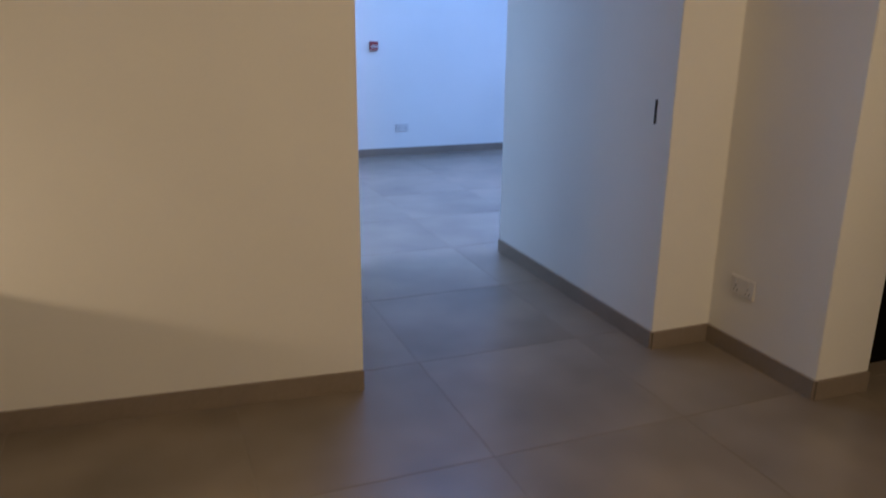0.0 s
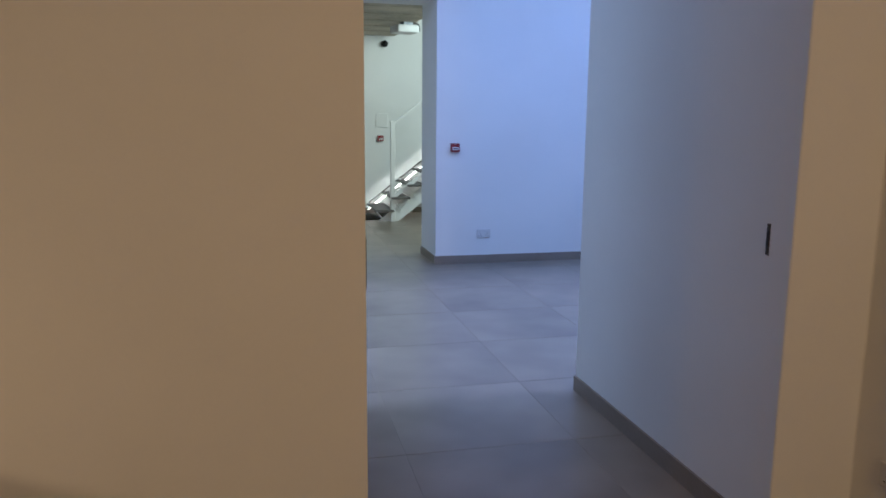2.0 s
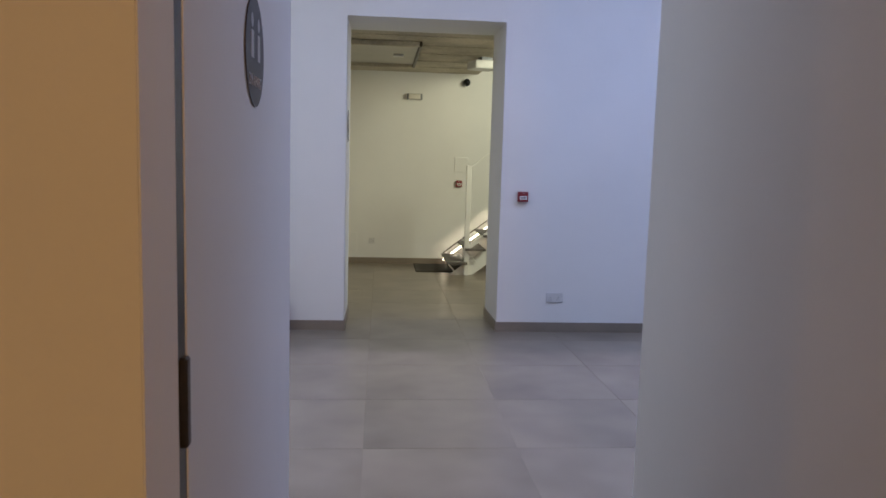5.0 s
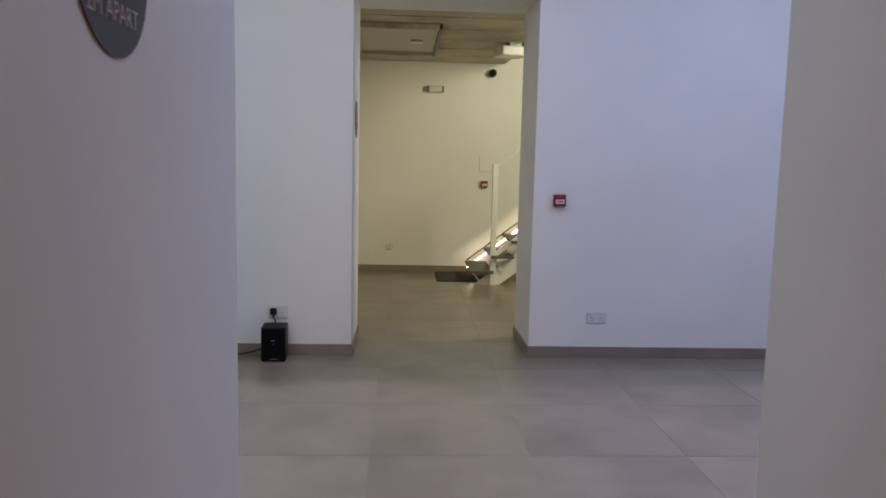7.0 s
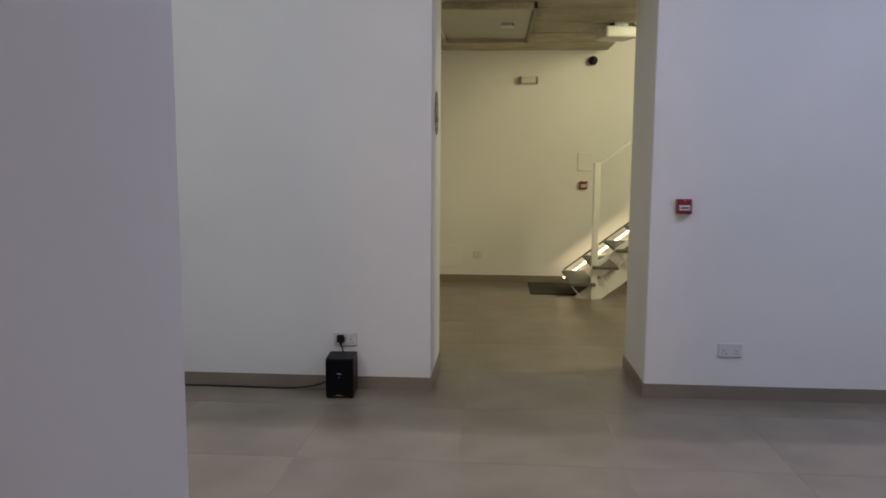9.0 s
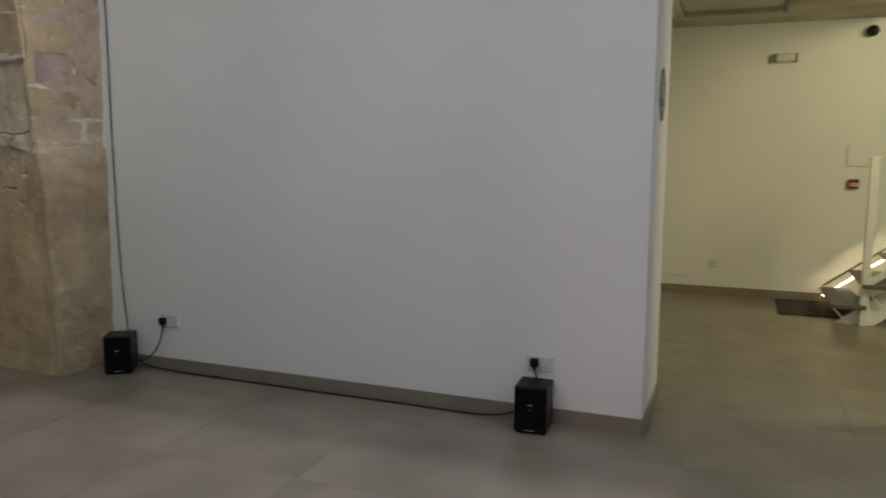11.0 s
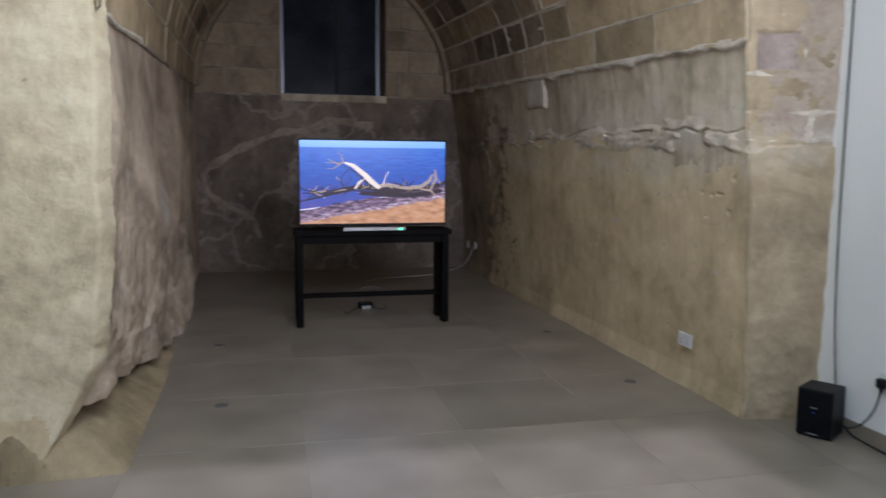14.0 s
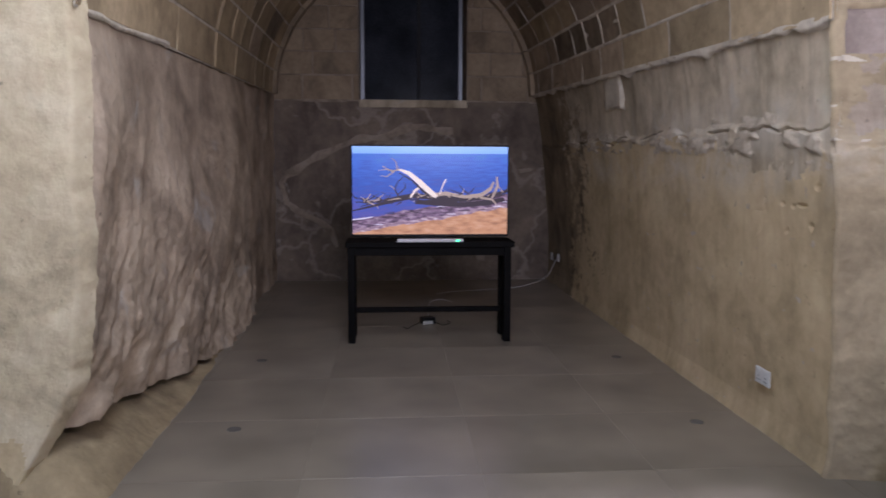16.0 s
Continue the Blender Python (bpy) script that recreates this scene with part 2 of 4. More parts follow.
TREAD = material("dark_stone_tread", (0.12, 0.11, 0.1), 0.55, scale=4, vary=0.12, bump=0.1)
CONCRETE = material("board_marked_concrete", (0.52, 0.47, 0.36), 0.85, scale=2, vary=0.16, fine=30, bump=0.3, depth=0.006, streak=1.0)
ALU = material("grey_aluminium", (0.2, 0.21, 0.23), 0.4, metal=0.6, vary=0.05, bump=0.02)
DARKVOID = material("near_black", (0.02, 0.02, 0.022), 0.8, vary=0.1, bump=0)
SIGN = material("dark_grey_vinyl", (0.05, 0.048, 0.055), 0.5, vary=0.05, bump=0)
SIGN_LITE = material("pale_grey_vinyl", (0.42, 0.42, 0.44), 0.5, vary=0.03, bump=0)
GLASS = bpy.data.materials.new("clear_glass")
GLASS.use_nodes = True
_n = GLASS.node_tree.nodes
_mix, _clear, _gloss = _n.new("ShaderNodeMixShader"), _n.new("ShaderNodeBsdfTransparent"), _n.new("ShaderNodeBsdfGlossy")
_gloss.inputs["Roughness"].default_value = 0.03
_mix.inputs[0].default_value = 0.06
GLASS.node_tree.links.new(_clear.outputs[0], _mix.inputs[1])
GLASS.node_tree.links.new(_gloss.outputs[0], _mix.inputs[2])
GLASS.node_tree.links.new(_mix.outputs[0], _n["Material Output"].inputs[0])
DARKGLASS = material("dark_window_glass", (0.03, 0.034, 0.042), 0.2, vary=0.3, scale=2, bump=0, spec=0.02)
LED = glow("warm_led_strip", (1.0, 0.83, 0.42), 12)


# ---- mesh helpers ----
def finish(name, bm, mat, parent=None, smooth=False, label=""):
    me = bpy.data.meshes.new(name)
    bmesh.ops.recalc_face_normals(bm, faces=bm.faces)
    bm.to_mesh(me)
    bm.free()
    for mm in (mat if isinstance(mat, (list, tuple)) else [mat]):
        me.materials.append(mm)
    if smooth:
        for p in me.polygons:
            p.use_smooth = True
    ob = new(name, me)
    if parent is not None:
        ob.parent = parent
    if label:
        ob["label"] = label
    return ob


def part(name, bm, mat, parent, label="", smooth=False):
    return finish(name, bm, mat, parent, smooth, label)


def thing(name, m, label, category, group="", kind=""):
    ob = new(name)
    ob.empty_display_size = 0.05
    ob.matrix_world = m
    return tagged(ob, label, category, group, kind)


def box(bm, x0, x1, y0, y1, z0, z1, bevel=0.0, m=None, seg=1):
    r = bmesh.ops.create_cube(bm, size=1)
    vs = r["verts"]
    for v in vs:
        v.co = Vector((x0 + (v.co.x + 0.5) * (x1 - x0), y0 + (v.co.y + 0.5) * (y1 - y0), z0 + (v.co.z + 0.5) * (z1 - z0)))
    if bevel:
        es = {e for v in vs for e in v.link_edges}
        out = bmesh.ops.bevel(bm, geom=list(es), offset=bevel, segments=seg, affect="EDGES", profile=0.5)
        vs = list({v for v in vs if v.is_valid} | set(out["verts"]))
    if m is not None:
        for v in vs:
            v.co = m @ v.co
    return vs


def boxed(name, x0, x1, y0, y1, z0, z1, mat, parent=None, bevel=0.0, label="", m=None, seg=1):
    bm = bmesh.new()
    box(bm, x0, x1, y0, y1, z0, z1, bevel, m, seg)
    return finish(name, bm, mat, parent, False, label)


def tube(bm, a, b, r, n=12, r2=None):
    a, b = Vector(a), Vector(b)
    d = b - a
    m = Matrix.Translation((a + b) / 2) @ d.to_track_quat("Z", "Y").to_matrix().to_4x4()
    return bmesh.ops.create_cone(bm, cap_ends=True, segments=n, radius1=r, radius2=r if r2 is None else r2, depth=d.length, matrix=m)["verts"]


def prism(bm, pts, z0, z1):
    lo = [bm.verts.new((x, y, z0)) for x, y in pts]
    hi = [bm.verts.new((x, y, z1)) for x, y in pts]
    n = len(pts)
    bm.faces.new(lo)
    bm.faces.new(hi)
    for i in range(n):
        bm.faces.new((lo[i], lo[(i + 1) % n], hi[(i + 1) % n], hi[i]))


def loft(bm, nu, nv, fn, mat=0):
    """A grid of nu x nv quads through fn(u, v), u and v from 0 to 1."""
    g = [[bm.verts.new(fn(i / nu, j / nv)) for j in range(nv + 1)] for i in range(nu + 1)]
    for i in range(nu):
        for j in range(nv):
            f = bm.faces.new((g[i][j], g[i + 1][j], g[i + 1][j + 1], g[i][j + 1]))
            f.material_index = mat
    return g


def rope(name, pts, r, mat, parent=None, smooth=3):
    """A cable through the points, as a swept mesh."""
    pts = [Vector(p) for p in pts]
    fine = []
    for i in range(len(pts) - 1):
        p0, p1, p2, p3 = pts[max(i - 1, 0)], pts[i], pts[i + 1], pts[min(i + 2, len(pts) - 1)]
        for k in range(smooth * 3):
            t = k / (smooth * 3)
            fine.append(0.5 * (2 * p1 + (p2 - p0) * t + (2 * p0 - 5 * p1 + 4 * p2 - p3) * t * t + (3 * p1 - p0 - 3 * p2 + p3) * t ** 3))
    fine.append(pts[-1])
    bm = bmesh.new()
    rings = []
    for i, p in enumerate(fine):
        d = (fine[min(i + 1, len(fine) - 1)] - fine[max(i - 1, 0)]).normalized()
        q = d.to_track_quat("Z", "Y")
        rings.append([bm.verts.new(p + q @ Vector((r * math.cos(a), r * math.sin(a), 0))) for a in (k * math.pi / 3 for k in range(6))])
    for a, b in zip(rings, rings[1:]):
        for k in range(6):
            bm.faces.new((a[k], a[(k + 1) % 6], b[(k + 1) % 6], b[k]))
    bm.faces.new(rings[0])
    bm.faces.new(rings[-1][::-1])
    return finish(name, bm, mat, parent, True)


def rough(x, y, z, s=1.0):
    return noise.fractal(Vector((x, y, z)) * s, 0.9, 2.1, 5)


# ---- the setting ----
CEIL = 3.9
WEST = -2.55          # face of the wall that the arch opens in
NORTH = 9.01          # hall face of the wall with the doorway
SIDE = 8.65           # north wall of the vaulted room
BACK = -8.55          # its end wall
SKIRT_H = 0.085


def wall(name, pts, z0=0.0, z1=CEIL, mat=PAINT, label="smooth white painted plaster wall"):
    bm = bmesh.new()
    prism(bm, pts, z0, z1)
    bmesh.ops.bevel(bm, geom=[e for e in bm.edges if abs(e.verts[0].co.z - e.verts[1].co.z) > 1], offset=0.003, segments=2, affect="EDGES")
    return tagged(finish(name, bm, mat), label, "wall", kind="structure")


# thick wall left of the passage, with the slot of the sliding door in its end
wall("wall_passage_west", [(1.03, 3.945), (1.042, 5.41), (-2.57, 4.97), (-2.57, 4.30), (0.4, 3.99)])
wall("wall_passage_front", [(1.018, 3.735), (1.033, 3.88), (0.4, 3.93), (-2.57, 4.25), (-2.57, 4.06)])
wall("wall_passage_east", [(2.372, 3.66), (2.69, 3.66), (2.69, 3.02), (2.97, 3.015), (2.97, 3.6), (6.2, 3.6), (6.2, 5.3), (2.372, 5.3)])
wall("wall_hall_north_west", [(WEST, NORTH), (1.08, NORTH), (1.085, 9.69), (WEST, 9.69)])
wall("wall_hall_north_east", [(2.412, NORTH), (6.2, NORTH), (6.2, 9.69), (2.405, 9.69)])
wall("wall_hall_lintel", [(1.08, NORTH + 0.001), (2.412, NORTH + 0.001), (2.405, 9.689), (1.085, 9.689)], 2.652, CEIL)
wall("wall_hall_east", [(6.2, 3.0), (6.4, 3.0), (6.4, 14.0), (6.2, 14.0)], 0, 5.6)
wall("wall_start_south", [(-3.0, -1.4), (6.4, -1.4), (6.4, -1.2), (-3.0, -1.2)])
wall("wall_start_west", [(-2.77, -1.2), (-2.57, -1.2), (-2.57, 4.15), (-2.77, 4.15)])
wall("wall_start_east", [(2.97, -1.2), (3.12, -1.2), (3.12, 2.1), (2.97, 2.1)])
# the unlit room's darkness is put into this wall's colour
wall("wall_side_room_east", [(5.0, -1.2), (5.2, -1.2), (5.2, 3.6), (5.0, 3.6)], 0, CEIL, DARKVOID, "side room wall, coloured near-black for the unlit room's darkness")
wall("wall_stair_north", [(0.1, 13.36), (6.4, 13.36), (6.4, 13.56), (0.1, 13.56)], 0, 5.6)
wall("wall_stair_west", [(0.1, 9.69), (0.3, 9.69), (0.3, 13.36), (0.1, 13.36)], 0, 5.6)
wall("wall_stair_south_upper", [(0.3, 9.45), (6.2, 9.45), (6.2, 9.69), (0.3, 9.69)], CEIL, 5.6)


def skirting(name, a, b, side):
    """A tile skirting along the line a-b, thickened to the given side."""
    a, b = Vector((*a, 0)), Vector((*b, 0))
    d = (b - a).normalized()
    n = Vector((-d.y, d.x, 0)) * side * 0.011
    bm = bmesh.new()
    prism(bm, [tuple(p.to_2d()) for p in (a, b, b + n, a + n)], 0, SKIRT_H)
    return tagged(finish(name, bm, SKIRT), "grey porcelain tile skirting at the wall's foot", "skirting", kind="structure")


skirting("baseboard", (-2.55, 4.058), (1.018, 3.735), -1)
skirting("baseboard", (1.03, 3.95), (1.03, 5.41), -1)
skirting("baseboard", (1.03, 5.41), (-2.5, 4.98), -1)
skirting("baseboard", (2.372, 5.3), (2.372, 3.66), -1)
skirting("baseboard", (2.372, 3.66), (2.69, 3.66), -1)
skirting("baseboard", (2.69, 3.66), (2.69, 3.02), -1)
skirting("baseboard", (2.69, 3.02), (2.97, 3.015), -1)
skirting("baseboard", (-2.5, NORTH), (1.08, NORTH), -1)
skirting("baseboard", (1.08, NORTH - 0.011), (1.085, 9.69), -1)
skirting("baseboard", (2.405, 9.69), (2.412, NORTH - 0.011), -1)
skirting("baseboard", (2.412, NORTH), (6.2, NORTH), -1)
skirting("baseboard", (0.3, 13.36), (6.2, 13.36), -1)
skirting("baseboard", (6.2, 5.3), (2.372, 5.3), -1)

bm = bmesh.new()
box(bm, -3.0, 6.4, -1.4, 9.69, CEIL, CEIL + 0.2)
tagged(finish("ceiling", bm, PAINT), "plain white painted ceiling", "ceiling", kind="structure")
bm = bmesh.new()
box(bm, 0.1, 6.4, 9.45, 13.56, 5.6, 5.8)
tagged(finish("ceiling", bm, PAINT), "plain white ceiling over the stairwell", "ceiling", kind="structure")
# low concrete ceiling of the stair room, marked by its boards
bm = bmesh.new()
for i in range(18):
    y0 = 9.69 + i * 0.204
    box(bm, 0.3, 2.73, y0, y0 + 0.2, 2.715 + 0.004 * (i % 3), 2.9)
box(bm, 0.3, 2.73, 9.69, 13.36, 2.735, 2.95)
tagged(finish("ceiling", bm, CONCRETE), "board-marked raw concrete ceiling slab", "ceiling", kind="structure")

# ---- vaulted room ----
AY, AZ, AR = 7.0, 2.0, 1.56      # axis at the mouth and radius of the barrel vault


def axis(x):
    """The vault's axis drifts south and climbs towards the end wall."""
    return AY - 0.02 * (WEST - x), AZ + 0.037 * (WEST - x)


def arch_point(a, r=AR, x=WEST):
    ay, az = axis(x)
    return ay + r * math.cos(a), az + r * math.sin(a)


def lean(x, z):
    """How far the north wall leans in at height z to meet the springing of the vault."""
    ay, az = axis(x)
    return (ay + AR - SIDE) * min(1.1, z / az) ** 2


# wall over the arch, hall side
bm = bmesh.new()
N = 28
ring, top = [], []
for i in range(N + 1):
    a = math.pi * i / N
    y, z = arch_point(a)
    yt = SIDE + 0.36 + (4.95 - SIDE - 0.36) * i / N
    ring.append([bm.verts.new((x, y, z)) for x in (WEST - 0.08, WEST - 0.38)])
    top.append([bm.verts.new((x, yt, CEIL)) for x in (WEST - 0.08, WEST - 0.38)])
for i in range(N):
    bm.faces.new((ring[i][0], ring[i + 1][0], top[i + 1][0], top[i][0]))
    bm.faces.new((ring[i][1], ring[i + 1][1], top[i + 1][1], top[i][1]))
    bm.faces.new((ring[i][0], ring[i + 1][0], ring[i + 1][1], ring[i][1]))
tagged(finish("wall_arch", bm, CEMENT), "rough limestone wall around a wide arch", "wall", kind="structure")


# north side of the vaulted room: render below, weathered band above, with a broken ledge between
def side_ledge(x):
    return 1.555 + 0.012 * (WEST - x) + 0.045 * rough(x, 9, 0, 1.5) + 0.014 * rough(x, 4, 0, 7)


def ledge_lump(x, z):
    """Broken lumps of lime along the ledge, crowded near the pier and half way in."""
    crowd = 0.35 + 0.65 * max(math.exp(-((x + 3.2) / 0.95) ** 2), math.exp(-((x + 5.7) / 0.7) ** 2))
    chunk = max(0.0, 1 - (abs(z - side_ledge(x) + 0.03) / 0.11) ** 2) * crowd
    return chunk * (noise.noise(Vector((x * 3.1, 6, z * 9.0))) + 0.7 * noise.noise(Vector((x * 7.5, 8, z * 17.0))) + 0.4 * noise.noise(Vector((x * 13, 2, z * 30.0))))


def side_face(u, v):
    x = WEST - 0.02 + (BACK - WEST + 0.02) * u ** 1.4
    z = (axis(x)[1] + 0.08) * v
    ledge = side_ledge(x)
    y = SIDE + lean(x, z) + 0.012 * rough(x, 0, z, 1.1) + 0.0025 * rough(x, 3, z, 6)
    # pits that crowd towards the pier, below the ledge
    y += 0.08 * max(0.0, noise.noise(Vector((x * 19, 31, z * 22))) - 0.45) * math.exp(-((x + 2.8) / 0.4) ** 2) * (0.12 + 0.88 * math.exp(-((z - 1.22) / 0.16) ** 2))
    if z > ledge:
        y += 0.02 * min(1.0, (z - ledge) / 0.03, max(0.0, (axis(x)[1] + 0.04 - z) / 0.2)) * (0.85 + 0.2 * rough(x, 1, z, 3))
    lump = ledge_lump(x, z)
    y -= 0.03 * max(0.0, min(0.6, 1.8 * (lump - 0.02)))
    if abs(z - ledge - 0.035 * noise.noise(Vector((x * 2.0, 3, 0))) - 0.015 * noise.noise(Vector((x * 9.0, 5, 0)))) < 0.008 and noise.noise(Vector((x * 2.6, 21, 0))) > -0.1:
        y += 0.024
    if z < 0.12:
        y -= (0.12 - z) * 0.2
    return x, y, z


bm = bmesh.new()
g = loft(bm, 470, 340, side_face)
for f in bm.faces:
    c = f.calc_center_median()
    ledge = side_ledge(c.x)
    f.material_index = 1 if c.z > ledge - 0.02 + 0.07 * rough(c.x, 3, c.z, 5) else 0
    if ledge_lump(c.x, c.z) > 0.08 + 0.1 * rough(c.x, 6, c.z, 14):
        f.material_index = 2
    # grey lime washed down below the ledge beside the pier
    if f.material_index == 0 and c.z > ledge - 0.21 * math.exp(-((c.x + 3.2) / 0.75) ** 2) + 0.1 * rough(c.x, 5, c.z, 3) + 0.05 * rough(c.x, 2, c.z, 12):
        f.material_index = 1
    # darker render for the far end, where less light reaches
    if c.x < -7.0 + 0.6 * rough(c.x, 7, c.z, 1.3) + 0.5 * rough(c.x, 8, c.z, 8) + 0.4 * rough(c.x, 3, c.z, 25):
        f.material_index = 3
back = [[bm.verts.new((x, SIDE + 0.35, z)) for z in (0, 2.3)] for x in (WEST - 0.02, BACK)]
bm.faces.new((back[0][0], back[1][0], back[1][1], back[0][1]))
tagged(finish("wall_vault_north", bm, [RENDER, CEMENT, POINTING, DIM_RENDER], smooth=True), "worn yellowish limestone render wall with a broken ledge and stains", "wall", kind="structure")


# pier between the arch and the white wall: render below, broken courses above
PANEL = (8.6, 8.815, 1.862, 2.05)      # sunken pinkish stone
PIER_JOINTS = (1.5, 1.65, 1.84, 2.07, 2.31, 2.6, 2.9, 3.2)


def pier_joint(y, z):
    """How far (y, z) is from the nearest joint of the pier's courses."""
    z += 0.012 * rough(0, y, z, 5)
    d = min(abs(z - k) for k in PIER_JOINTS)
    row = sum(z > k for k in PIER_JOINTS)
    if row:
        d = min(d, abs(y - (8.80, 8.9, 8.75, 8.85, 8.72, 8.8, 8.7, 8.6, 8.8)[row] + 0.01 * rough(1, y, z, 7)))
    return d


def pier_face(u, v):
    z = 3.25 * v
    y0 = SIDE - 0.012 + lean(WEST, z) + 0.012 * rough(7, 1, z, 3) - 0.2 * max(0.0, 0.12 - z) if z < AZ else AY + math.sqrt(max(0.0, AR ** 2 - (z - AZ) ** 2))
    y = y0 + (NORTH + 0.06 - y0) * u
    x = WEST + 0.018 * rough(3, y, z, 1.6) + 0.009 * rough(5, y, z, 8)
    x += 0.05 * max(0.0, 0.35 - z) * (1 - u) + (0.1 + 0.025 * min(z, 2.0)) * u ** 1.5
    if z > 1.47 + 0.05 * rough(1, y, 0, 4):
        x -= 0.022 + 0.02 * max(0.0, rough(8, y, z, 4))
        if pier_joint(y, z) < 0.015:
            x += 0.009 * rough(2, y, z, 5)
    if PANEL[0] < y < PANEL[1] and PANEL[2] < z < PANEL[3]:
        x -= 0.02
    if u == 0:
        x -= 0.03
    return x, y, z


bm = bmesh.new()
loft(bm, 90, 620, pier_face)
for f in bm.faces:
    c = f.calc_center_median()
    f.material_index = 0
    if c.z > 1.49 + 0.05 * rough(1, c.y, 0, 4):
        f.material_index = 2 if pier_joint(c.y, c.z) < 0.034 * rough(9, c.y, c.z, 4.5) + 0.002 else (1 if (c.y - 8.75) * 2 + 0.9 * rough(4, c.y, c.z, 6) > 0 else 0)
        if PANEL[0] < c.y < PANEL[1] and PANEL[2] < c.z < PANEL[3]:
            f.material_index = 3
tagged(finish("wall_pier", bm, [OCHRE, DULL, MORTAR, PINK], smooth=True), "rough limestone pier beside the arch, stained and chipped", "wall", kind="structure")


VEINS = ((((5.47, 1.27), (5.86, 1.5), (6.37, 1.69), (6.97, 1.83), (7.46, 1.81)), 0.12),
         (((5.47, 1.27), (5.4, 1.17), (5.49, 0.95), (5.76, 0.76), (5.99, 0.62), (6.05, 0.43)), 0.08),
         (((8.26, 1.32), (8.65, 1.42)), 0.06))      # lines across the end wall, with their widths


# end wall with the window opening
def end_face(u, v):
    y = 5.2 + 3.6 * u
    z = 2.15 * v
    x = BACK + 0.025 * rough(2, y, z, 1.3) + 0.012 * rough(7, y, z, 6)
    crack = abs(z - (0.75 + 0.9 * (y - 5.3) - 0.22 * (y - 5.3) ** 2 + 0.05 * rough(1, y, 3, 4)))
    if crack < 0.06:
        x += 0.02
    return x, y, z


bm = bmesh.new()
loft(bm, 90, 50, end_face)
tagged(finish("wall_vault_end", bm, VEINED, smooth=True), "rough grey-brown bedrock end wall with pale veins", "wall", kind="structure")
WY0, WY1, WZ0 = 6.34, 7.62, 2.17
bm = bmesh.new()
box(bm, BACK - 0.75, BACK - 0.008, 5.1, WY0, 2.14, 3.9)
box(bm, BACK - 0.75, BACK - 0.008, WY1, 8.9, 2.14, 3.9)
box(bm, BACK - 0.75, BACK - 0.008, WY0, WY1, 3.55, 3.9)
tagged(finish("wall_vault_end_upper", bm, FAINT), "mortar bed of the stone gable wall around the window", "wall", kind="structure")
bm = bmesh.new()
vs = box(bm, BACK - 0.72, BACK + 0.02, WY0 - 0.005, WY1 + 0.005, 2.08, WZ0, 0.006)
tagged(finish("window_sill", bm, CEMENT), "sloping rendered sill below the window", "sill", kind="structure")

# window with two leaves
win = thing("window_1", pose(BACK - 0.55, 0, 0), "dark aluminium sliding window high in the stone gable", "window", kind="structure")
for y0, y1, z0, z1 in ((WY0, WY0 + 0.05, WZ0, 3.55), (WY1 - 0.05, WY1, WZ0, 3.55), (WY0 + 0.05, WY1 - 0.05, WZ0, WZ0 + 0.05), (WY0 + 0.05, WY1 - 0.05, 3.5, 3.55), (7.05, 7.09, WZ0 + 0.05, 3.5)):
    boxed("window_frame", -0.03, 0.03, y0, y1, z0, z1, DARKVOID if y0 == 7.05 else ALU, win, 0.004)
for y0, y1 in ((WY0 + 0.05, 7.05), (7.09, WY1 - 0.05)):
    boxed("pane", -0.012, -0.004, y0, y1, WZ0 + 0.05, 3.5, DARKGLASS, win, label="dark reflecting window glass")
boxed("backing", -0.16, -0.12, WY0 - 0.05, WY1 + 0.05, WZ0 - 0.05, 3.6, DARKVOID, win)


# bedrock on the south side: overhanging face, undercut foot and a sloping ledge
def rock_foot(x):
    """Height of the rock's undercut foot above the floor: it comes down to the floor further in."""
    return 0.255 * max(0.0, 1 + (x + 2.8) / 2.6) + 0.03 * rough(x, 8, 0, 2.2) + 0.012 * rough(x, 2, 0, 8)


def rock_face(u, v):
    x = -2.62 - 3.95 * u
    z0 = rock_foot(x) - 0.02
    z = z0 + (2.035 + 0.033 * (-3.07 - x) + 0.02 * noise.noise(Vector((x * 3, 1, 0))) - z0) * v
    calm = 1 - 0.9 * max(0.0, (v - 0.72) / 0.28)
    slant = x + (1.0 - 0.35 * z) * z
    # broad swells, slanting ribs and broken facets, all rougher towards the foot
    y = 0.09 * noise.noise(Vector((x * 0.7, 2, z * 0.8))) + 0.05 * noise.noise(Vector((x * 1.2 + z * 0.5, 5, z * 1.5)))
    harsh = 1.3 - 0.95 * min(1.0, z / 1.6)
    y += harsh * 0.05 * (0.5 - 1.6 * abs(noise.noise(Vector((slant * 1.5, 3, z * 0.75)))))
    y += harsh * 0.016 * (0.4 - 1.5 * abs(noise.noise(Vector((slant * 5.5 + 0.6 * rough(x, 4, z, 2), 7, z * 1.9)))))
    y += harsh * 0.05 * (noise.voronoi(Vector((slant * 2.0, 1, z * 1.9 + 0.5 * rough(x, 1, z, 2))))[0][0] - 0.45)
    y += harsh * (0.02 * rough(x * 0.8, 5, z, 5) + 0.008 * rough(x, 9, z, 15))
    y = 5.425 + calm * y
    y += 0.06 * math.exp(-((u - 0.84) / 0.2) ** 2) * math.sin(math.pi * v) - 0.05 * u * v
    under = max(0.0, 0.42 + z0 - z)
    y -= 0.55 * under ** 1.5 * max(0.0, 1 - u * 1.5) * (1 + 0.7 * rough(x, 7, 0, 2))
    if u > 0.985:
        y -= (u - 0.985) * 20
    if u < 0.03:
        y -= 0.05 * (1 - u / 0.03)
    if v == 1:
        y -= 0.1
    return x, y, z


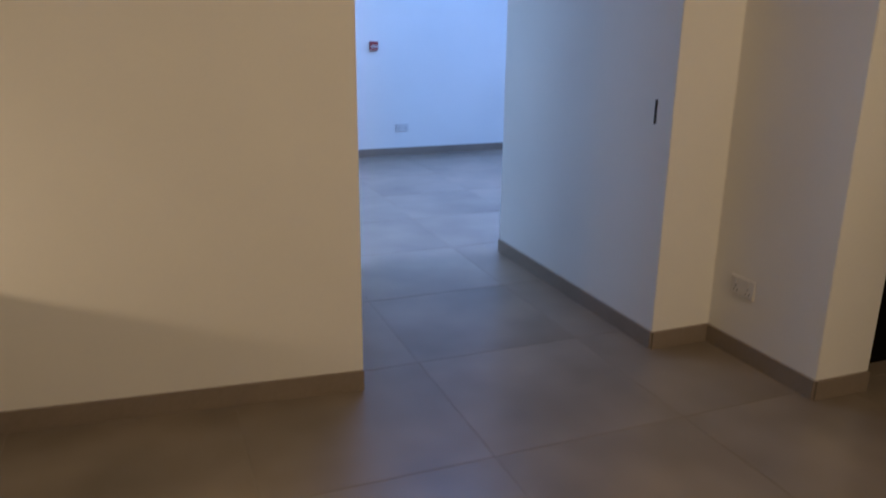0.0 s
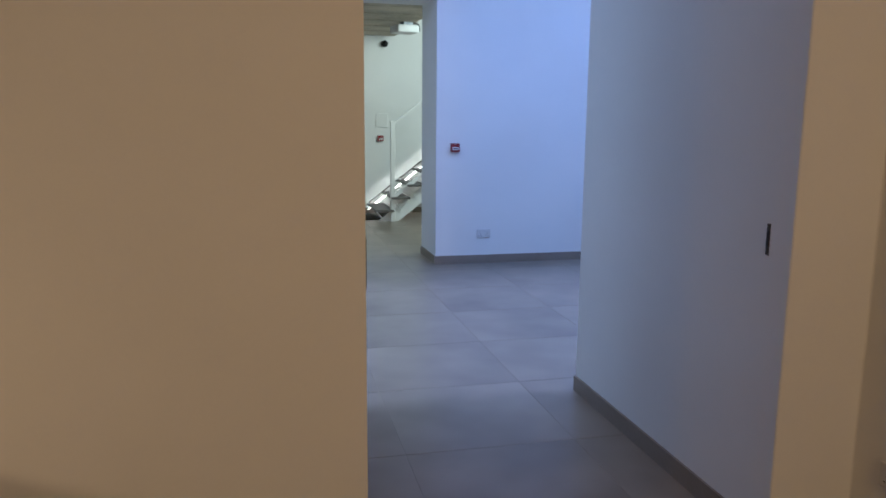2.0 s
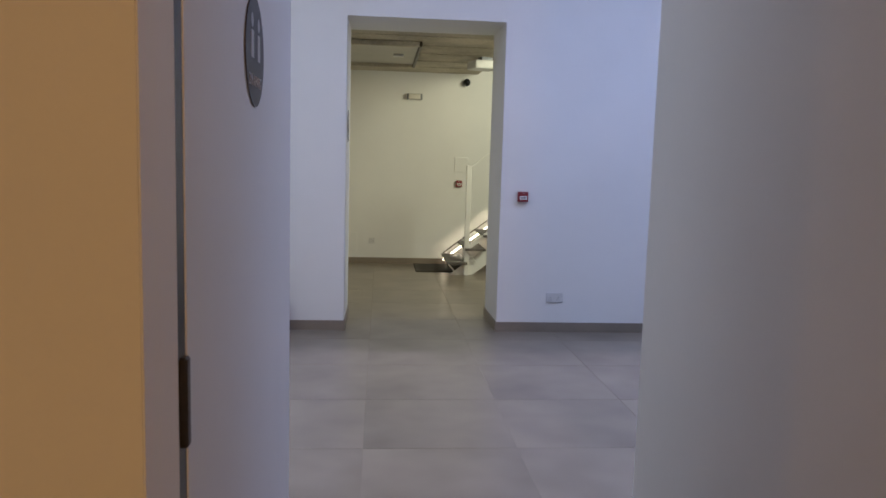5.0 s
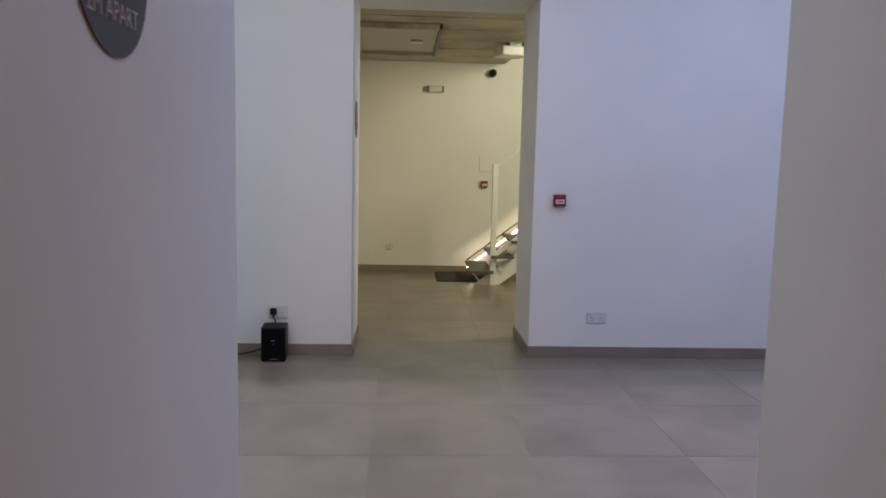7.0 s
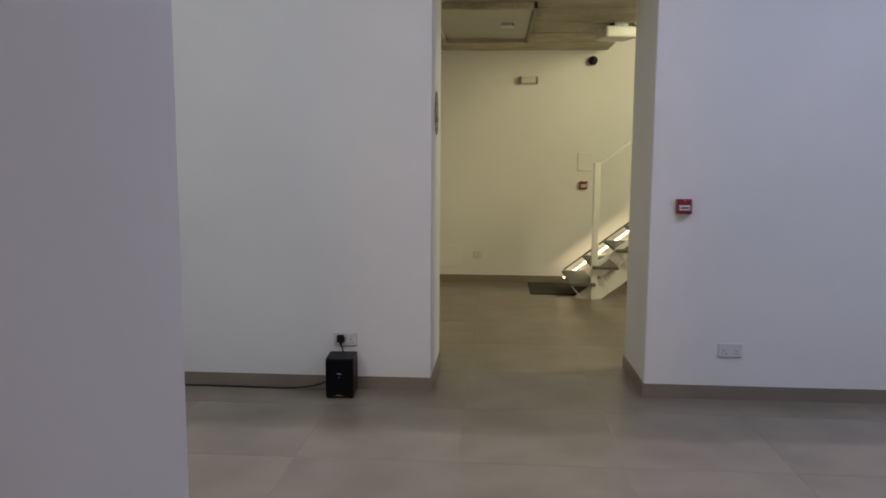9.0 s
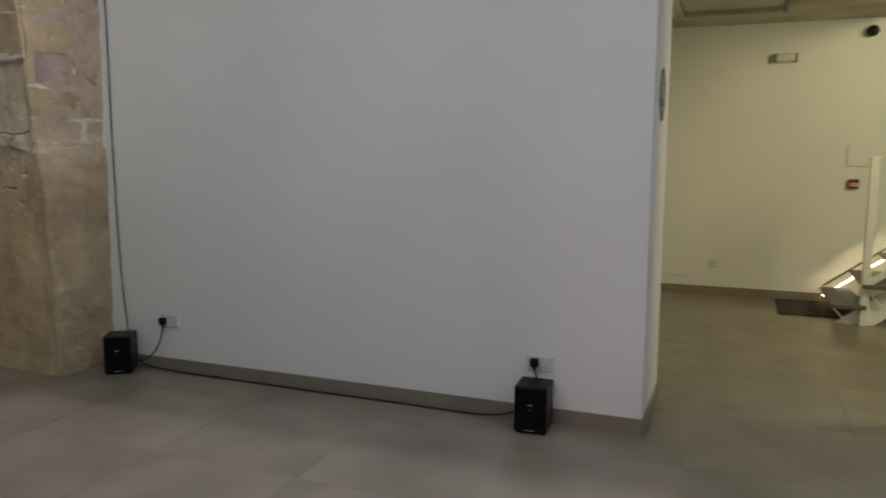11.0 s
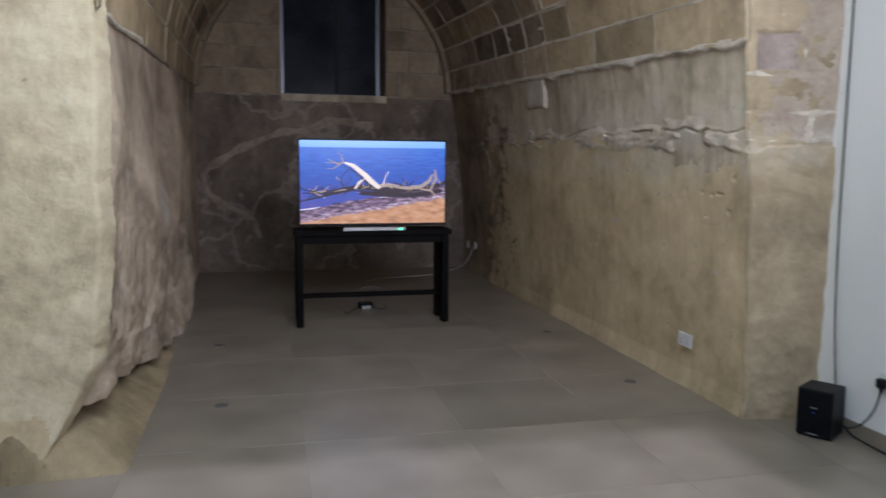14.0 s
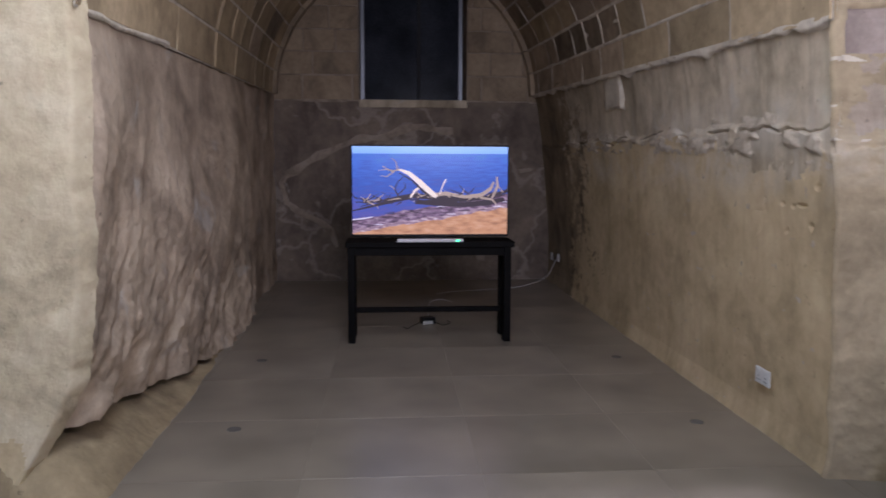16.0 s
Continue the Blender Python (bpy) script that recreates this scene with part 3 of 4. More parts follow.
bm = bmesh.new()
loft(bm, 300, 170, rock_face)
rock = tagged(finish("bedrock_wall", bm, ROCK, smooth=True), "rough-hewn brown bedrock wall with an undercut foot", "rock wall", kind="structure")


def ledge_face(u, v):
    x = -2.47 - 3.1 * u + 0.03 * rough(2, v, u, 3)
    y = 4.99 + 0.08 * u + (0.515 - 0.08 * u - 0.16 * max(0.0, u - 0.5)) * v + (0.012 * rough(x, 1, v, 4) + 0.012 * rough(x, 3, v, 11)) * v
    top = max(0.02, rock_foot(x) + 0.03)
    z = top * max(0.0, 1 - v ** 1.5) + (0.035 * rough(x, y, 3, 3) + 0.02 * rough(x, y, 5, 9)) * (1 - v * v)
    if u < 0.06:
        z *= (u / 0.06) ** 0.7
    return x, y, z - 0.006


bm = bmesh.new()
loft(bm, 90, 22, ledge_face)
tagged(finish("rock_ledge", bm, DIRTY, smooth=True), "sloping brown rock ledge along the floor's edge", "rock ledge", kind="structure")


def jamb_face(u, v):
    y = 4.93 + 0.54 * u
    z = -0.01 + 2.6 * v
    x = -2.565 + 0.022 * rough(1, y, z, 1.4) + 0.007 * rough(2, y, z * 1.4, 5) + 0.003 * rough(2, y, z, 14)
    edge = 0.014 * rough(4, 0, z, 1.3) + 0.009 * rough(5, 0, z, 16)
    y += edge * u
    y -= (0.11 * max(0.0, 1.05 - z) + 0.5 * max(0.0, 0.5 - z) ** 1.2) * u
    if z < 0.7:
        x += 0.12 * (0.7 - z) ** 2 * (0.7 + 0.3 * u) + 0.03 * (0.7 - z) * rough(6, y, z, 3)
    if u > 0.92:
        x -= (u - 0.92) * 1.2
    return x, y, z


bm = bmesh.new()
loft(bm, 44, 150, jamb_face)
for f in bm.faces:
    c = f.calc_center_median()
    f.material_index = 1 if c.z < 0.12 + 0.2 * (5.45 - c.y) + 0.2 * rough(3, c.y, c.z, 5) else 0
tagged(finish("wall_rock_jamb", bm, [PALE, RENDER], smooth=True), "pale cut limestone jamb of the arch with a worn edge", "wall", kind="structure")
bm = bmesh.new()
g = loft(bm, 40, 40, lambda u, v: (-6.4 + (BACK + 6.4) * u, 5.33 + 0.03 * rough(4 * u, 3, 3 * v, 2) + 0.012 * rough(4 * u, 5, 3 * v, 8), 2.34 * v))
rear = [[bm.verts.new((x, 5.0, z)) for z in (0, 2.34)] for x in (-6.4, BACK)]
bm.faces.new((rear[0][0], rear[1][0], rear[1][1], rear[0][1]))
tagged(finish("wall_vault_south", bm, ROCK, smooth=True), "rough grey-brown limestone wall at the vault's far end", "wall", kind="structure")

# mortar shell of the vault
bm = bmesh.new()
loft(bm, 4, 40, lambda u, v: (WEST - 0.02 + (BACK - WEST) * u, *arch_point(math.pi * v, AR - 0.0115, WEST - 0.02 + (BACK - WEST) * u)))
vault = tagged(finish("vault", bm, MORTAR, smooth=True), "barrel vault of squared limestone blocks in pale lime mortar", "vault", kind="structure")


def bead(bm, pts, width, height, out, seed=0):
    """A lumpy band of mortar through the points, standing out of the surface; out(p) gives the way out of it."""
    pts = [Vector(p) for p in pts]
    rows = []
    for i, p in enumerate(pts):
        d = (pts[min(i + 1, len(pts) - 1)] - pts[max(i - 1, 0)]).normalized()
        n = out(p)
        s = d.cross(n)
        k = 0.75 + 0.55 * noise.noise(p * 6 + Vector((seed, 0, 0)))
        shift = s * 0.35 * width * noise.noise(p * 2.3 + Vector((0, seed, 0)))
        rows.append([bm.verts.new(p + shift + s * width * k * a + n * height * e * k) for a, e in ((-0.5, -0.6), (-0.28, 0.8), (0.28, 0.8), (0.5, -0.6))])
    for a, c in zip(rows, rows[1:]):
        for k in range(3):
            bm.faces.new((a[k], a[k + 1], c[k + 1], c[k]))


def fine_line(pts, step=0.05):
    out = []
    for a, c in zip(pts, pts[1:]):
        a, c = Vector(a), Vector(c)
        n = max(2, int((c - a).length / step))
        out += [a.lerp(c, k / n) for k in range(n)]
    return out + [Vector(pts[-1])]


end_wall = bpy.data.objects["wall_vault_end"]
for line, w in VEINS:
    bm = bmesh.new()
    pts = [Vector((BACK + 0.02 * rough(2, p.y, p.z, 1.3) + 0.014, p.y + 0.03 * noise.noise(p * 5), p.z + 0.03 * noise.noise(p * 4 + Vector((5, 0, 0))))) for p in fine_line([(0, y, z) for y, z in line], 0.04)]
    bead(bm, pts, w, 0.008, lambda p: Vector((1, 0, 0)), 3)
    part("vein", bm, FAINT, end_wall, "pale mineral vein", smooth=True)
north_wall = bpy.data.objects["wall_vault_north"]


def bed_face(u, v):
    x = WEST - 0.04 + (BACK - WEST + 0.04) * u
    ay, az = axis(x)
    drop = 0.045 + 0.04 * max(-0.6, noise.noise(Vector((u * 22, 5, 0))) + 0.5 * noise.noise(Vector((u * 70, 8, 0))))
    return x, ay + AR - 0.022 + (0.06 if v == 0 else 0.0) + 0.008 * rough(6 * u, 1, v, 9), az + 0.03 - (1 - v) * drop


bm = bmesh.new()
loft(bm, 260, 4, bed_face)
part("mortar_bed", bm, MORTAR, north_wall, "thick pale mortar bed below the vault", smooth=True)


def patch_face(u, v):
    edge = min(u, 1 - u, v, 1 - v)
    x = PATCH_X - 0.48 * (u - 0.5) + 0.035 * noise.noise(Vector((u * 4, v * 5, 2)))
    z = 2.0 + 0.32 * (v - 0.5) + 0.03 * noise.noise(Vector((u * 5, v * 4, 7)))
    return x, SIDE + lean(x, z) - 0.004 + 0.008 * rough(x, 2, z, 5) + (0.05 if edge < 0.01 else 0.0), z


PATCH_X = -5.61
bm = bmesh.new()
loft(bm, 14, 14, patch_face)
part("mortar_patch", bm, MORTAR, north_wall, "pale square mortar patch", smooth=True)

# mortar line on the rock's top, where the vault begins
bm = bmesh.new()
bead(bm, [(p.x, axis(p.x)[0] - AR + 0.012, axis(p.x)[1] + 0.012 + 0.012 * noise.noise(p * 4)) for p in fine_line([(-2.66, 0, 0), (-3.95, 0, 0)], 0.04)], 0.045, 0.016, lambda p: Vector((0, 1, 0)), 5)
part("mortar_bed", bm, MORTAR, rock, "pale mortar line along the rock's top", smooth=True)

# ---- floor ----
bm = bmesh.new()
box(bm, -8.9, 6.4, -1.4, 13.6, -0.12, -0.0015)
floor = tagged(finish("floor", bm, GROUT), "large grey porcelain floor tiles with thin joints", "floor", kind="structure")
# ---- hall things ----
def socket(m, label, plug=False, wide=0.146, rockers=2):
    """A wall socket plate; its own x is along the wall and y out of it."""
    s = thing("wall_socket", m, label, "socket", "wall sockets")
    boxed("plate", -wide / 2, wide / 2, 0.0, 0.011, -0.043, 0.043, PLASTIC, s, 0.004)
    for i in range(rockers):
        cx = (i - (rockers - 1) / 2) * wide / 2
        boxed("switch", cx - 0.008, cx + 0.008, 0.0105, 0.015, 0.012, 0.034, PLASTIC, s, 0.002)
        for dx, dz, w in ((0, -0.002, 0.004), (-0.011, -0.022, 0.0032), (0.011, -0.022, 0.0032)):
            boxed("slot", cx + dx - w, cx + dx + w, 0.0108, 0.0114, dz - 0.003, dz + 0.003, DARKVOID, s)
    return s


NORTH_WALL = lambda x, z, y=NORTH: pose(x, y, z, 0, 0, 180)
socket(NORTH_WALL(2.92, 0.31), "white double wall socket on the white wall", True)
socket(NORTH_WALL(0.54, 0.325), "white double wall socket above the loudspeaker", True)
socket(NORTH_WALL(-1.965, 0.34), "white double wall socket near the corner loudspeaker", True)
socket(pose(-3.13, SIDE - 0.03, 0.302, 0, 0, 180), "white double socket plate on the stained stone wall")
socket(pose(-8.2, SIDE - 0.03, 0.33, 0, 0, 180), "white single socket far back on the stone wall", wide=0.086, rockers=1)
socket(pose(-7.86, SIDE - 0.03, 0.35, 0, 0, 180), "white single socket with a white flex far back", wide=0.086, rockers=1)
socket(pose(2.69, 3.465, 0.333, 0, 0, 90), "white double wall socket in the warm-lit niche")
socket(NORTH_WALL(1.27, 0.33, 13.36), "white single socket on the stair room wall", wide=0.086, rockers=1)


def alarm(m, label):
    """A red break-glass call point."""
    a = thing("fire_alarm_call_point", m, label, "fire alarm", "call points")
    boxed("housing", -0.044, 0.044, 0, 0.045, -0.044, 0.044, RED, a, 0.006, seg=2)
    boxed("bezel", -0.032, 0.032, 0.044, 0.048, -0.024, 0.008, PLASTIC, a, 0.002, label="white plate")
    boxed("window_mark", -0.022, 0.022, 0.0475, 0.049, -0.012, -0.004, SIGN, a, label="dark printed bars")
    tubes = bmesh.new()
    tube(tubes, (0, 0.044, 0.034), (0, 0.048, 0.034), 0.004)
    part("indicator", tubes, SIGN_LITE, a)
    return a


alarm(NORTH_WALL(2.602, 1.189), "small red fire alarm call point on the white wall")
alarm(NORTH_WALL(2.5, 1.172, 13.36), "small red fire alarm call point near the stairs")


def speaker(m, label):
    """An active loudspeaker: cabinet, cloth front, feet and a small light."""
    s = thing("loudspeaker", m, label, "loudspeaker", "loudspeakers on the floor")
    boxed("cabinet", -0.086, 0.086, -0.02, 0.165, 0.008, 0.25, BLACK, s, 0.006, seg=2)
    boxed("grille", -0.08, 0.08, -0.032, -0.0185, 0.014, 0.244, CLOTH, s, 0.005)
    boxed("badge", -0.014, 0.014, -0.0345, -0.0315, 0.157, 0.160, SIGN_LITE, s, label="pale printed bar")
    boxed("foot_strip", -0.025, 0.025, -0.0345, -0.0315, 0.022, 0.0245, SIGN_LITE, s)
    boxed("power_light", -0.002, 0.002, -0.0348, -0.0315, 0.132, 0.135, glow("blue_indicator", (0.1, 0.15, 1.0), 1.2), s, label="small blue light")
    for x in (-0.07, 0.07):
        for y in (0.0, 0.15):
            b = bmesh.new()
            tube(b, (x, y, 0), (x, y, 0.009), 0.01)
            part("foot", b, BLACK, s)
    boxed("heat_sink", -0.05, 0.05, 0.164, 0.176, 0.03, 0.2, BLACK, s, 0.002)
    return s


speaker(pose(0.54, 8.825, 0, 0, 0, 3), "black loudspeaker on the floor before the white wall")
speaker(pose(-2.235, 8.82, 0, 0, 0, 32), "black loudspeaker in the corner beside the stone pier")


def plug(x, z):
    p = thing("power_plug", NORTH_WALL(x, z, NORTH - 0.011), "black three-pin plug pushed into the wall socket", "plug", "plugs")
    boxed("plug_body", -0.024, 0.024, 0, 0.034, -0.026, 0.024, BLACK, p, 0.01, seg=2)
    boxed("strain_relief", -0.006, 0.006, 0.006, 0.026, -0.045, -0.026, BLACK, p, 0.003)
    return p


plug(0.512, 0.333)
plug(-2.006, 0.337)
tagged(rope("power_cable", [(0.512, 8.98, 0.295), (0.53, 8.965, 0.262), (0.52, 8.985, 0.22), (0.515, 8.993, 0.15)], 0.0045, CABLE), "black flex hanging from the plug to the loudspeaker", "cable")
tagged(rope("power_cable", [(-2.006, 8.98, 0.29), (-2.02, 8.965, 0.2), (-2.07, 8.955, 0.12), (-2.14, 8.95, 0.07), (-2.19, 8.955, 0.06)], 0.005, CABLE), "black flex curving from the plug to the loudspeaker", "cable")
tagged(rope("floor_cable", [(-2.2, 8.96, 0.06), (-2.08, 8.95, 0.03), (-1.7, 8.98, 0.006), (-1.134, 8.978, 0.006), (-0.8, 8.974, 0.006), (-0.341, 8.977, 0.006), (0.0, 8.97, 0.006), (0.2, 8.965, 0.01), (0.34, 8.955, 0.03), (0.45, 8.98, 0.06)], 0.006, CABLE), "black cable lying along the skirting between two loudspeakers", "cable")
boxed_clip = boxed("cable_joint", -1.62, -1.56, 8.97, 8.988, 0.0, 0.014, CABLE, None, 0.004)
tagged(boxed_clip, "small black inline connector on the floor cable", "cable joint")
tagged(rope("wall_cable", [(-2.385, 8.985, 3.88), (-2.375, 8.995, 2.48), (-2.372, 8.995, 1.6), (-2.36, 8.99, 1.0), (-2.335, 8.985, 0.55), (-2.3, 8.98, 0.27), (-2.285, 8.97, 0.2)], 0.0045, GREY_CABLE), "grey cable hanging down the wall into the corner", "cable")


def sign(m, label):
    """A round distancing sign: disc, two arrow shapes and its line of text."""
    s = thing("round_sign", m, label, "sign", "round signs")
    b = bmesh.new()
    bmesh.ops.create_cone(b, cap_ends=True, segments=64, radius1=0.142, radius2=0.142, depth=0.003, matrix=Matrix.Rotation(math.pi / 2, 4, "X"))
    part("disc", b, SIGN, s)
    for dx in (-0.05, 0.05):
        b = bmesh.new()
        bmesh.ops.create_uvsphere(b, u_segments=16, v_segments=8, radius=0.018, matrix=Matrix.Translation((dx, 0.0022, 0.075)) @ Matrix.Diagonal((1, 0.04, 1, 1)))
        part("mark", b, SIGN_LITE, s)
        boxed("mark", dx - 0.02, dx + 0.02, 0.0016, 0.003, -0.02, 0.05, SIGN_LITE, s, 0.0005)
    cu = bpy.data.curves.new("lettering", "FONT")
    cu.body, cu.size, cu.align_x, cu.align_y, cu.extrude = "2M APART", 0.042, "CENTER", "CENTER", 0.0006
    tmp = new("lettering", cu)
    bpy.context.view_layer.update()
    me = bpy.data.meshes.new_from_object(tmp.evaluated_get(bpy.context.evaluated_depsgraph_get()))
    bpy.data.objects.remove(tmp)
    me.materials.clear()
    me.materials.append(SIGN_LITE)
    ob = new("lettering", me)
    ob.parent, ob.matrix_local = s, pose(0.006, 0.0026, -0.078, 90, 0, 180)
    ob["label"] = "pale grey capitals"
    return s


sign(pose(1.038, 4.645, 1.735, 0, 0, -90), "round dark grey distancing sign on the passage wall")
sign(pose(1.083, 9.36, 1.76, 0, 0, -90), "round dark grey distancing sign inside the doorway")

# sliding door hidden in its slot, with the plate in its edge
door = thing("door_1", pose(1.0, 3.913, 0), "sliding door pushed into its wall slot, its leaf dark for the slot's shade", "door", kind="structure")
# dark fill: the slot's shade is put into the leaf's colour
boxed("leaf", -0.48, 0.0285, -0.031, 0.031, 0.01, 2.3, STEEL, door, 0.002, label="door leaf, coloured dark for the slot's shade")
boxed("edge_pull", -0.004, 0.042, -0.013, 0.013, 0.94, 1.105, STEEL, door, 0.004, label="dark bronzed edge pull")
strike = thing("strike_plate", pose(2.372, 3.78, 1.079), "dark steel strike plate let into the jamb", "strike plate")
boxed("plate", -0.003, 0.002, -0.008, 0.008, -0.053, 0.053, STEEL, strike, 0.001)
boxed("keep", -0.0035, -0.0028, -0.006, 0.006, -0.03, 0.03, DARKVOID, strike)

# ---- vaulted room things ----
# console table
table = thing("console_table", pose(-5.43, 7.0, 0), "black stained wooden console table under the television", "table")
boxed("tabletop", -0.18, 0.18, -0.655, 0.665, 0.755, 0.80, BLACKWOOD, table, 0.004)
boxed("apron", 0.13, 0.155, -0.61, 0.61, 0.69, 0.755, BLACKWOOD, table, 0.002)
boxed("apron", -0.155, -0.13, -0.61, 0.61, 0.69, 0.755, BLACKWOOD, table, 0.002)
for x in (-0.13, 0.13):
    for y in (-0.612, 0.612):
        b = bmesh.new()
        box(b, x - 0.045, x + 0.045, y - 0.028, y + 0.028, 0, 0.755, 0.004)
        part("leg", b, BLACKWOOD, table)
boxed("stretcher", -0.02, 0.02, -0.58, 0.58, 0.215, 0.255, BLACKWOOD, table, 0.003)
for y in (-0.612, 0.612):
    boxed("stretcher", -0.1, 0.1, y - 0.018, y + 0.018, 0.215, 0.255, BLACKWOOD, table, 0.003)

# television with its picture: sea, sand and a stranded tree, as flat coloured shapes
TVZ0, TVZ1, TVH = 0.835, 1.548, 0.617
tv = thing("television", pose(-5.31, 7.005, 0), "flat television showing driftwood on a sandy beach", "television")
boxed("casing", -0.05, 0.0, -TVH, TVH, TVZ0, TVZ1, BLACK, tv, 0.006, seg=2)
boxed("back_cover", -0.09, -0.048, -0.4, 0.4, TVZ0 + 0.05, TVZ1 - 0.2, BLACK, tv, 0.02, seg=2)
boxed("stand", -0.12, 0.09, -0.25, 0.25, 0.802, 0.815, BLACK, tv, 0.004)
boxed("neck", -0.045, -0.01, -0.12, 0.12, 0.81, TVZ0 + 0.02, BLACK, tv, 0.003)


def screen_material():
    m = bpy.data.materials.new("lit_screen_picture")
    m.use_nodes = True
    nt = m.node_tree
    b = nt.nodes["Principled BSDF"]
    b.inputs["Base Color"].default_value = (0.01, 0.01, 0.012, 1)
    b.inputs["Roughness"].default_value = 0.25
    co = nt.nodes.new("ShaderNodeTexCoord")
    sep = nt.nodes.new("ShaderNodeSeparateXYZ")
    nt.links.new(co.outputs["Object"], sep.inputs[0])

    def maths(op, a, c, k=None):
        n = nt.nodes.new("ShaderNodeMath")
        n.operation = op
        for i, s in enumerate((a, c) if k is None else (a, c, k)):
            if isinstance(s, (int, float)):
                n.inputs[i].default_value = s
            else:
                nt.links.new(s, n.inputs[i])
        return n.outputs[0]

    def ripple(sy, sz, detail=3):
        mp = nt.nodes.new("ShaderNodeMapping")
        mp.inputs["Scale"].default_value = (1, sy, sz)
        nt.links.new(co.outputs["Object"], mp.inputs[0])
        n = nt.nodes.new("ShaderNodeTexNoise")
        n.inputs["Scale"].default_value, n.inputs["Detail"].default_value = 1.0, detail
        nt.links.new(mp.outputs[0], n.inputs[0])
        return n.outputs[0]

    def ramp(fac, stops):
        r = nt.nodes.new("ShaderNodeValToRGB")
        while len(r.color_ramp.elements) < len(stops):
            r.color_ramp.elements.new(0.5)
        for e, (p, c) in zip(r.color_ramp.elements, stops):
            e.position, e.color = p, (*c, 1)
        nt.links.new(fac, r.inputs[0])
        return r.outputs[0]

    def blend(fac, a, c):
        n = nt.nodes.new("ShaderNodeMix")
        n.data_type = "RGBA"
        nt.links.new(fac, n.inputs[0])
        nt.links.new(a, n.inputs[6])
        nt.links.new(c, n.inputs[7])
        return n.outputs[2]

    y, z = sep.outputs[1], sep.outputs[2]
    h = maths("DIVIDE", maths("SUBTRACT", z, TVZ0), TVZ1 - TVZ0)
    waves = ripple(9, 70, 4)
    sea = ramp(maths("ADD", maths("MULTIPLY_ADD", waves, 0.7, -0.22), maths("MULTIPLY", h, 0.75)), [(0.25, (0.10, 0.09, 0.30)), (0.55, (0.035, 0.09, 0.36)), (0.78, (0.05, 0.14, 0.5)), (0.86, (0.05, 0.16, 0.45))])
    sky = ramp(h, [(0.9, (0.22, 0.42, 0.75)), (1.0, (0.3, 0.5, 0.82))])
    sand = ramp(ripple(9, 30, 5), [(0.3, (0.34, 0.16, 0.08)), (0.5, (0.55, 0.27, 0.12)), (0.7, (0.64, 0.36, 0.19))])
    wet = ramp(ripple(16, 46, 5), [(0.36, (0.06, 0.035, 0.05)), (0.52, (0.2, 0.12, 0.17)), (0.66, (0.38, 0.27, 0.3))])
    foam = ramp(ripple(20, 60, 4), [(0.38, (0.2, 0.12, 0.16)), (0.55, (0.4, 0.27, 0.27)), (0.7, (0.62, 0.5, 0.5))])
    shore = maths("ADD", maths("MULTIPLY_ADD", y, 0.24, 0.13), maths("MULTIPLY", ripple(6, 2, 3), 0.1))
    col = blend(maths("GREATER_THAN", h, 0.905), sea, sky)
    col = blend(maths("LESS_THAN", h, maths("ADD", shore, 0.15)), col, wet)
    col = blend(maths("LESS_THAN", h, maths("ADD", shore, 0.04)), col, foam)
    col = blend(maths("LESS_THAN", h, shore), col, sand)
    nt.links.new(col, b.inputs["Emission Color"])
    b.inputs["Emission Strength"].default_value = SCREEN
    return m


SCREEN = 0.8
screen = boxed("screen", 0.0, 0.003, -TVH + 0.012, TVH - 0.012, TVZ0 + 0.02, TVZ1 - 0.012, screen_material(), tv, label="lit picture of blue sea and orange sand")
WOOD_PALE, WOOD_DARK = glow("picture_pale_wood", (0.62, 0.52, 0.42), 0.68), glow("picture_dark_wood", (0.03, 0.018, 0.026), 0.4)
WOOD_TAN, FOAM_WHITE = glow("picture_tan_wood", (0.36, 0.27, 0.2), 0.45), glow("picture_foam", (0.6, 0.55, 0.6), 0.55)


rnd_pic = random.Random(11)


def limb(mat, pts, depth):
    """A branch of the pictured tree: a flat tapered band; points are across and up the screen in 0..1, with half-widths."""
    b = bmesh.new()
    edge = []
    for i, (u, v, w) in enumerate(pts):
        p = Vector((u * 1.21 - 0.605, v * 0.68 + 0.855))
        q = Vector((pts[min(i + 1, len(pts) - 1)][0] - pts[max(i - 1, 0)][0], (pts[min(i + 1, len(pts) - 1)][1] - pts[max(i - 1, 0)][1]) * 0.56)).normalized()
        n = Vector((-q.y, q.x)) * w * 0.72
        edge.append([b.verts.new((depth, *(p + s * n))) for s in (1, -1)])
    for e, f in zip(edge, edge[1:]):
        b.faces.new((e[0], e[1], f[1], f[0]))
    return part("pictured_branch", b, mat, screen)


limb(WOOD_DARK, [(0.0, 0.27, 0.006), (0.12, 0.32, 0.012), (0.25, 0.38, 0.02), (0.4, 0.44, 0.025), (0.55, 0.42, 0.03), (0.7, 0.4, 0.028), (0.85, 0.42, 0.022), (1.0, 0.5, 0.014)], 0.0036)
limb(WOOD_DARK, [(0.02, 0.37, 0.004), (0.15, 0.37, 0.008), (0.28, 0.42, 0.014), (0.42, 0.46, 0.02)], 0.0038)
limb(WOOD_PALE, [(0.3, 0.74, 0.01), (0.36, 0.7, 0.022), (0.43, 0.6, 0.028), (0.49, 0.5, 0.03), (0.54, 0.43, 0.02)], 0.0046)
limb(WOOD_DARK, [(0.3, 0.7, 0.004), (0.38, 0.62, 0.008), (0.45, 0.5, 0.012), (0.5, 0.43, 0.014)], 0.0049)
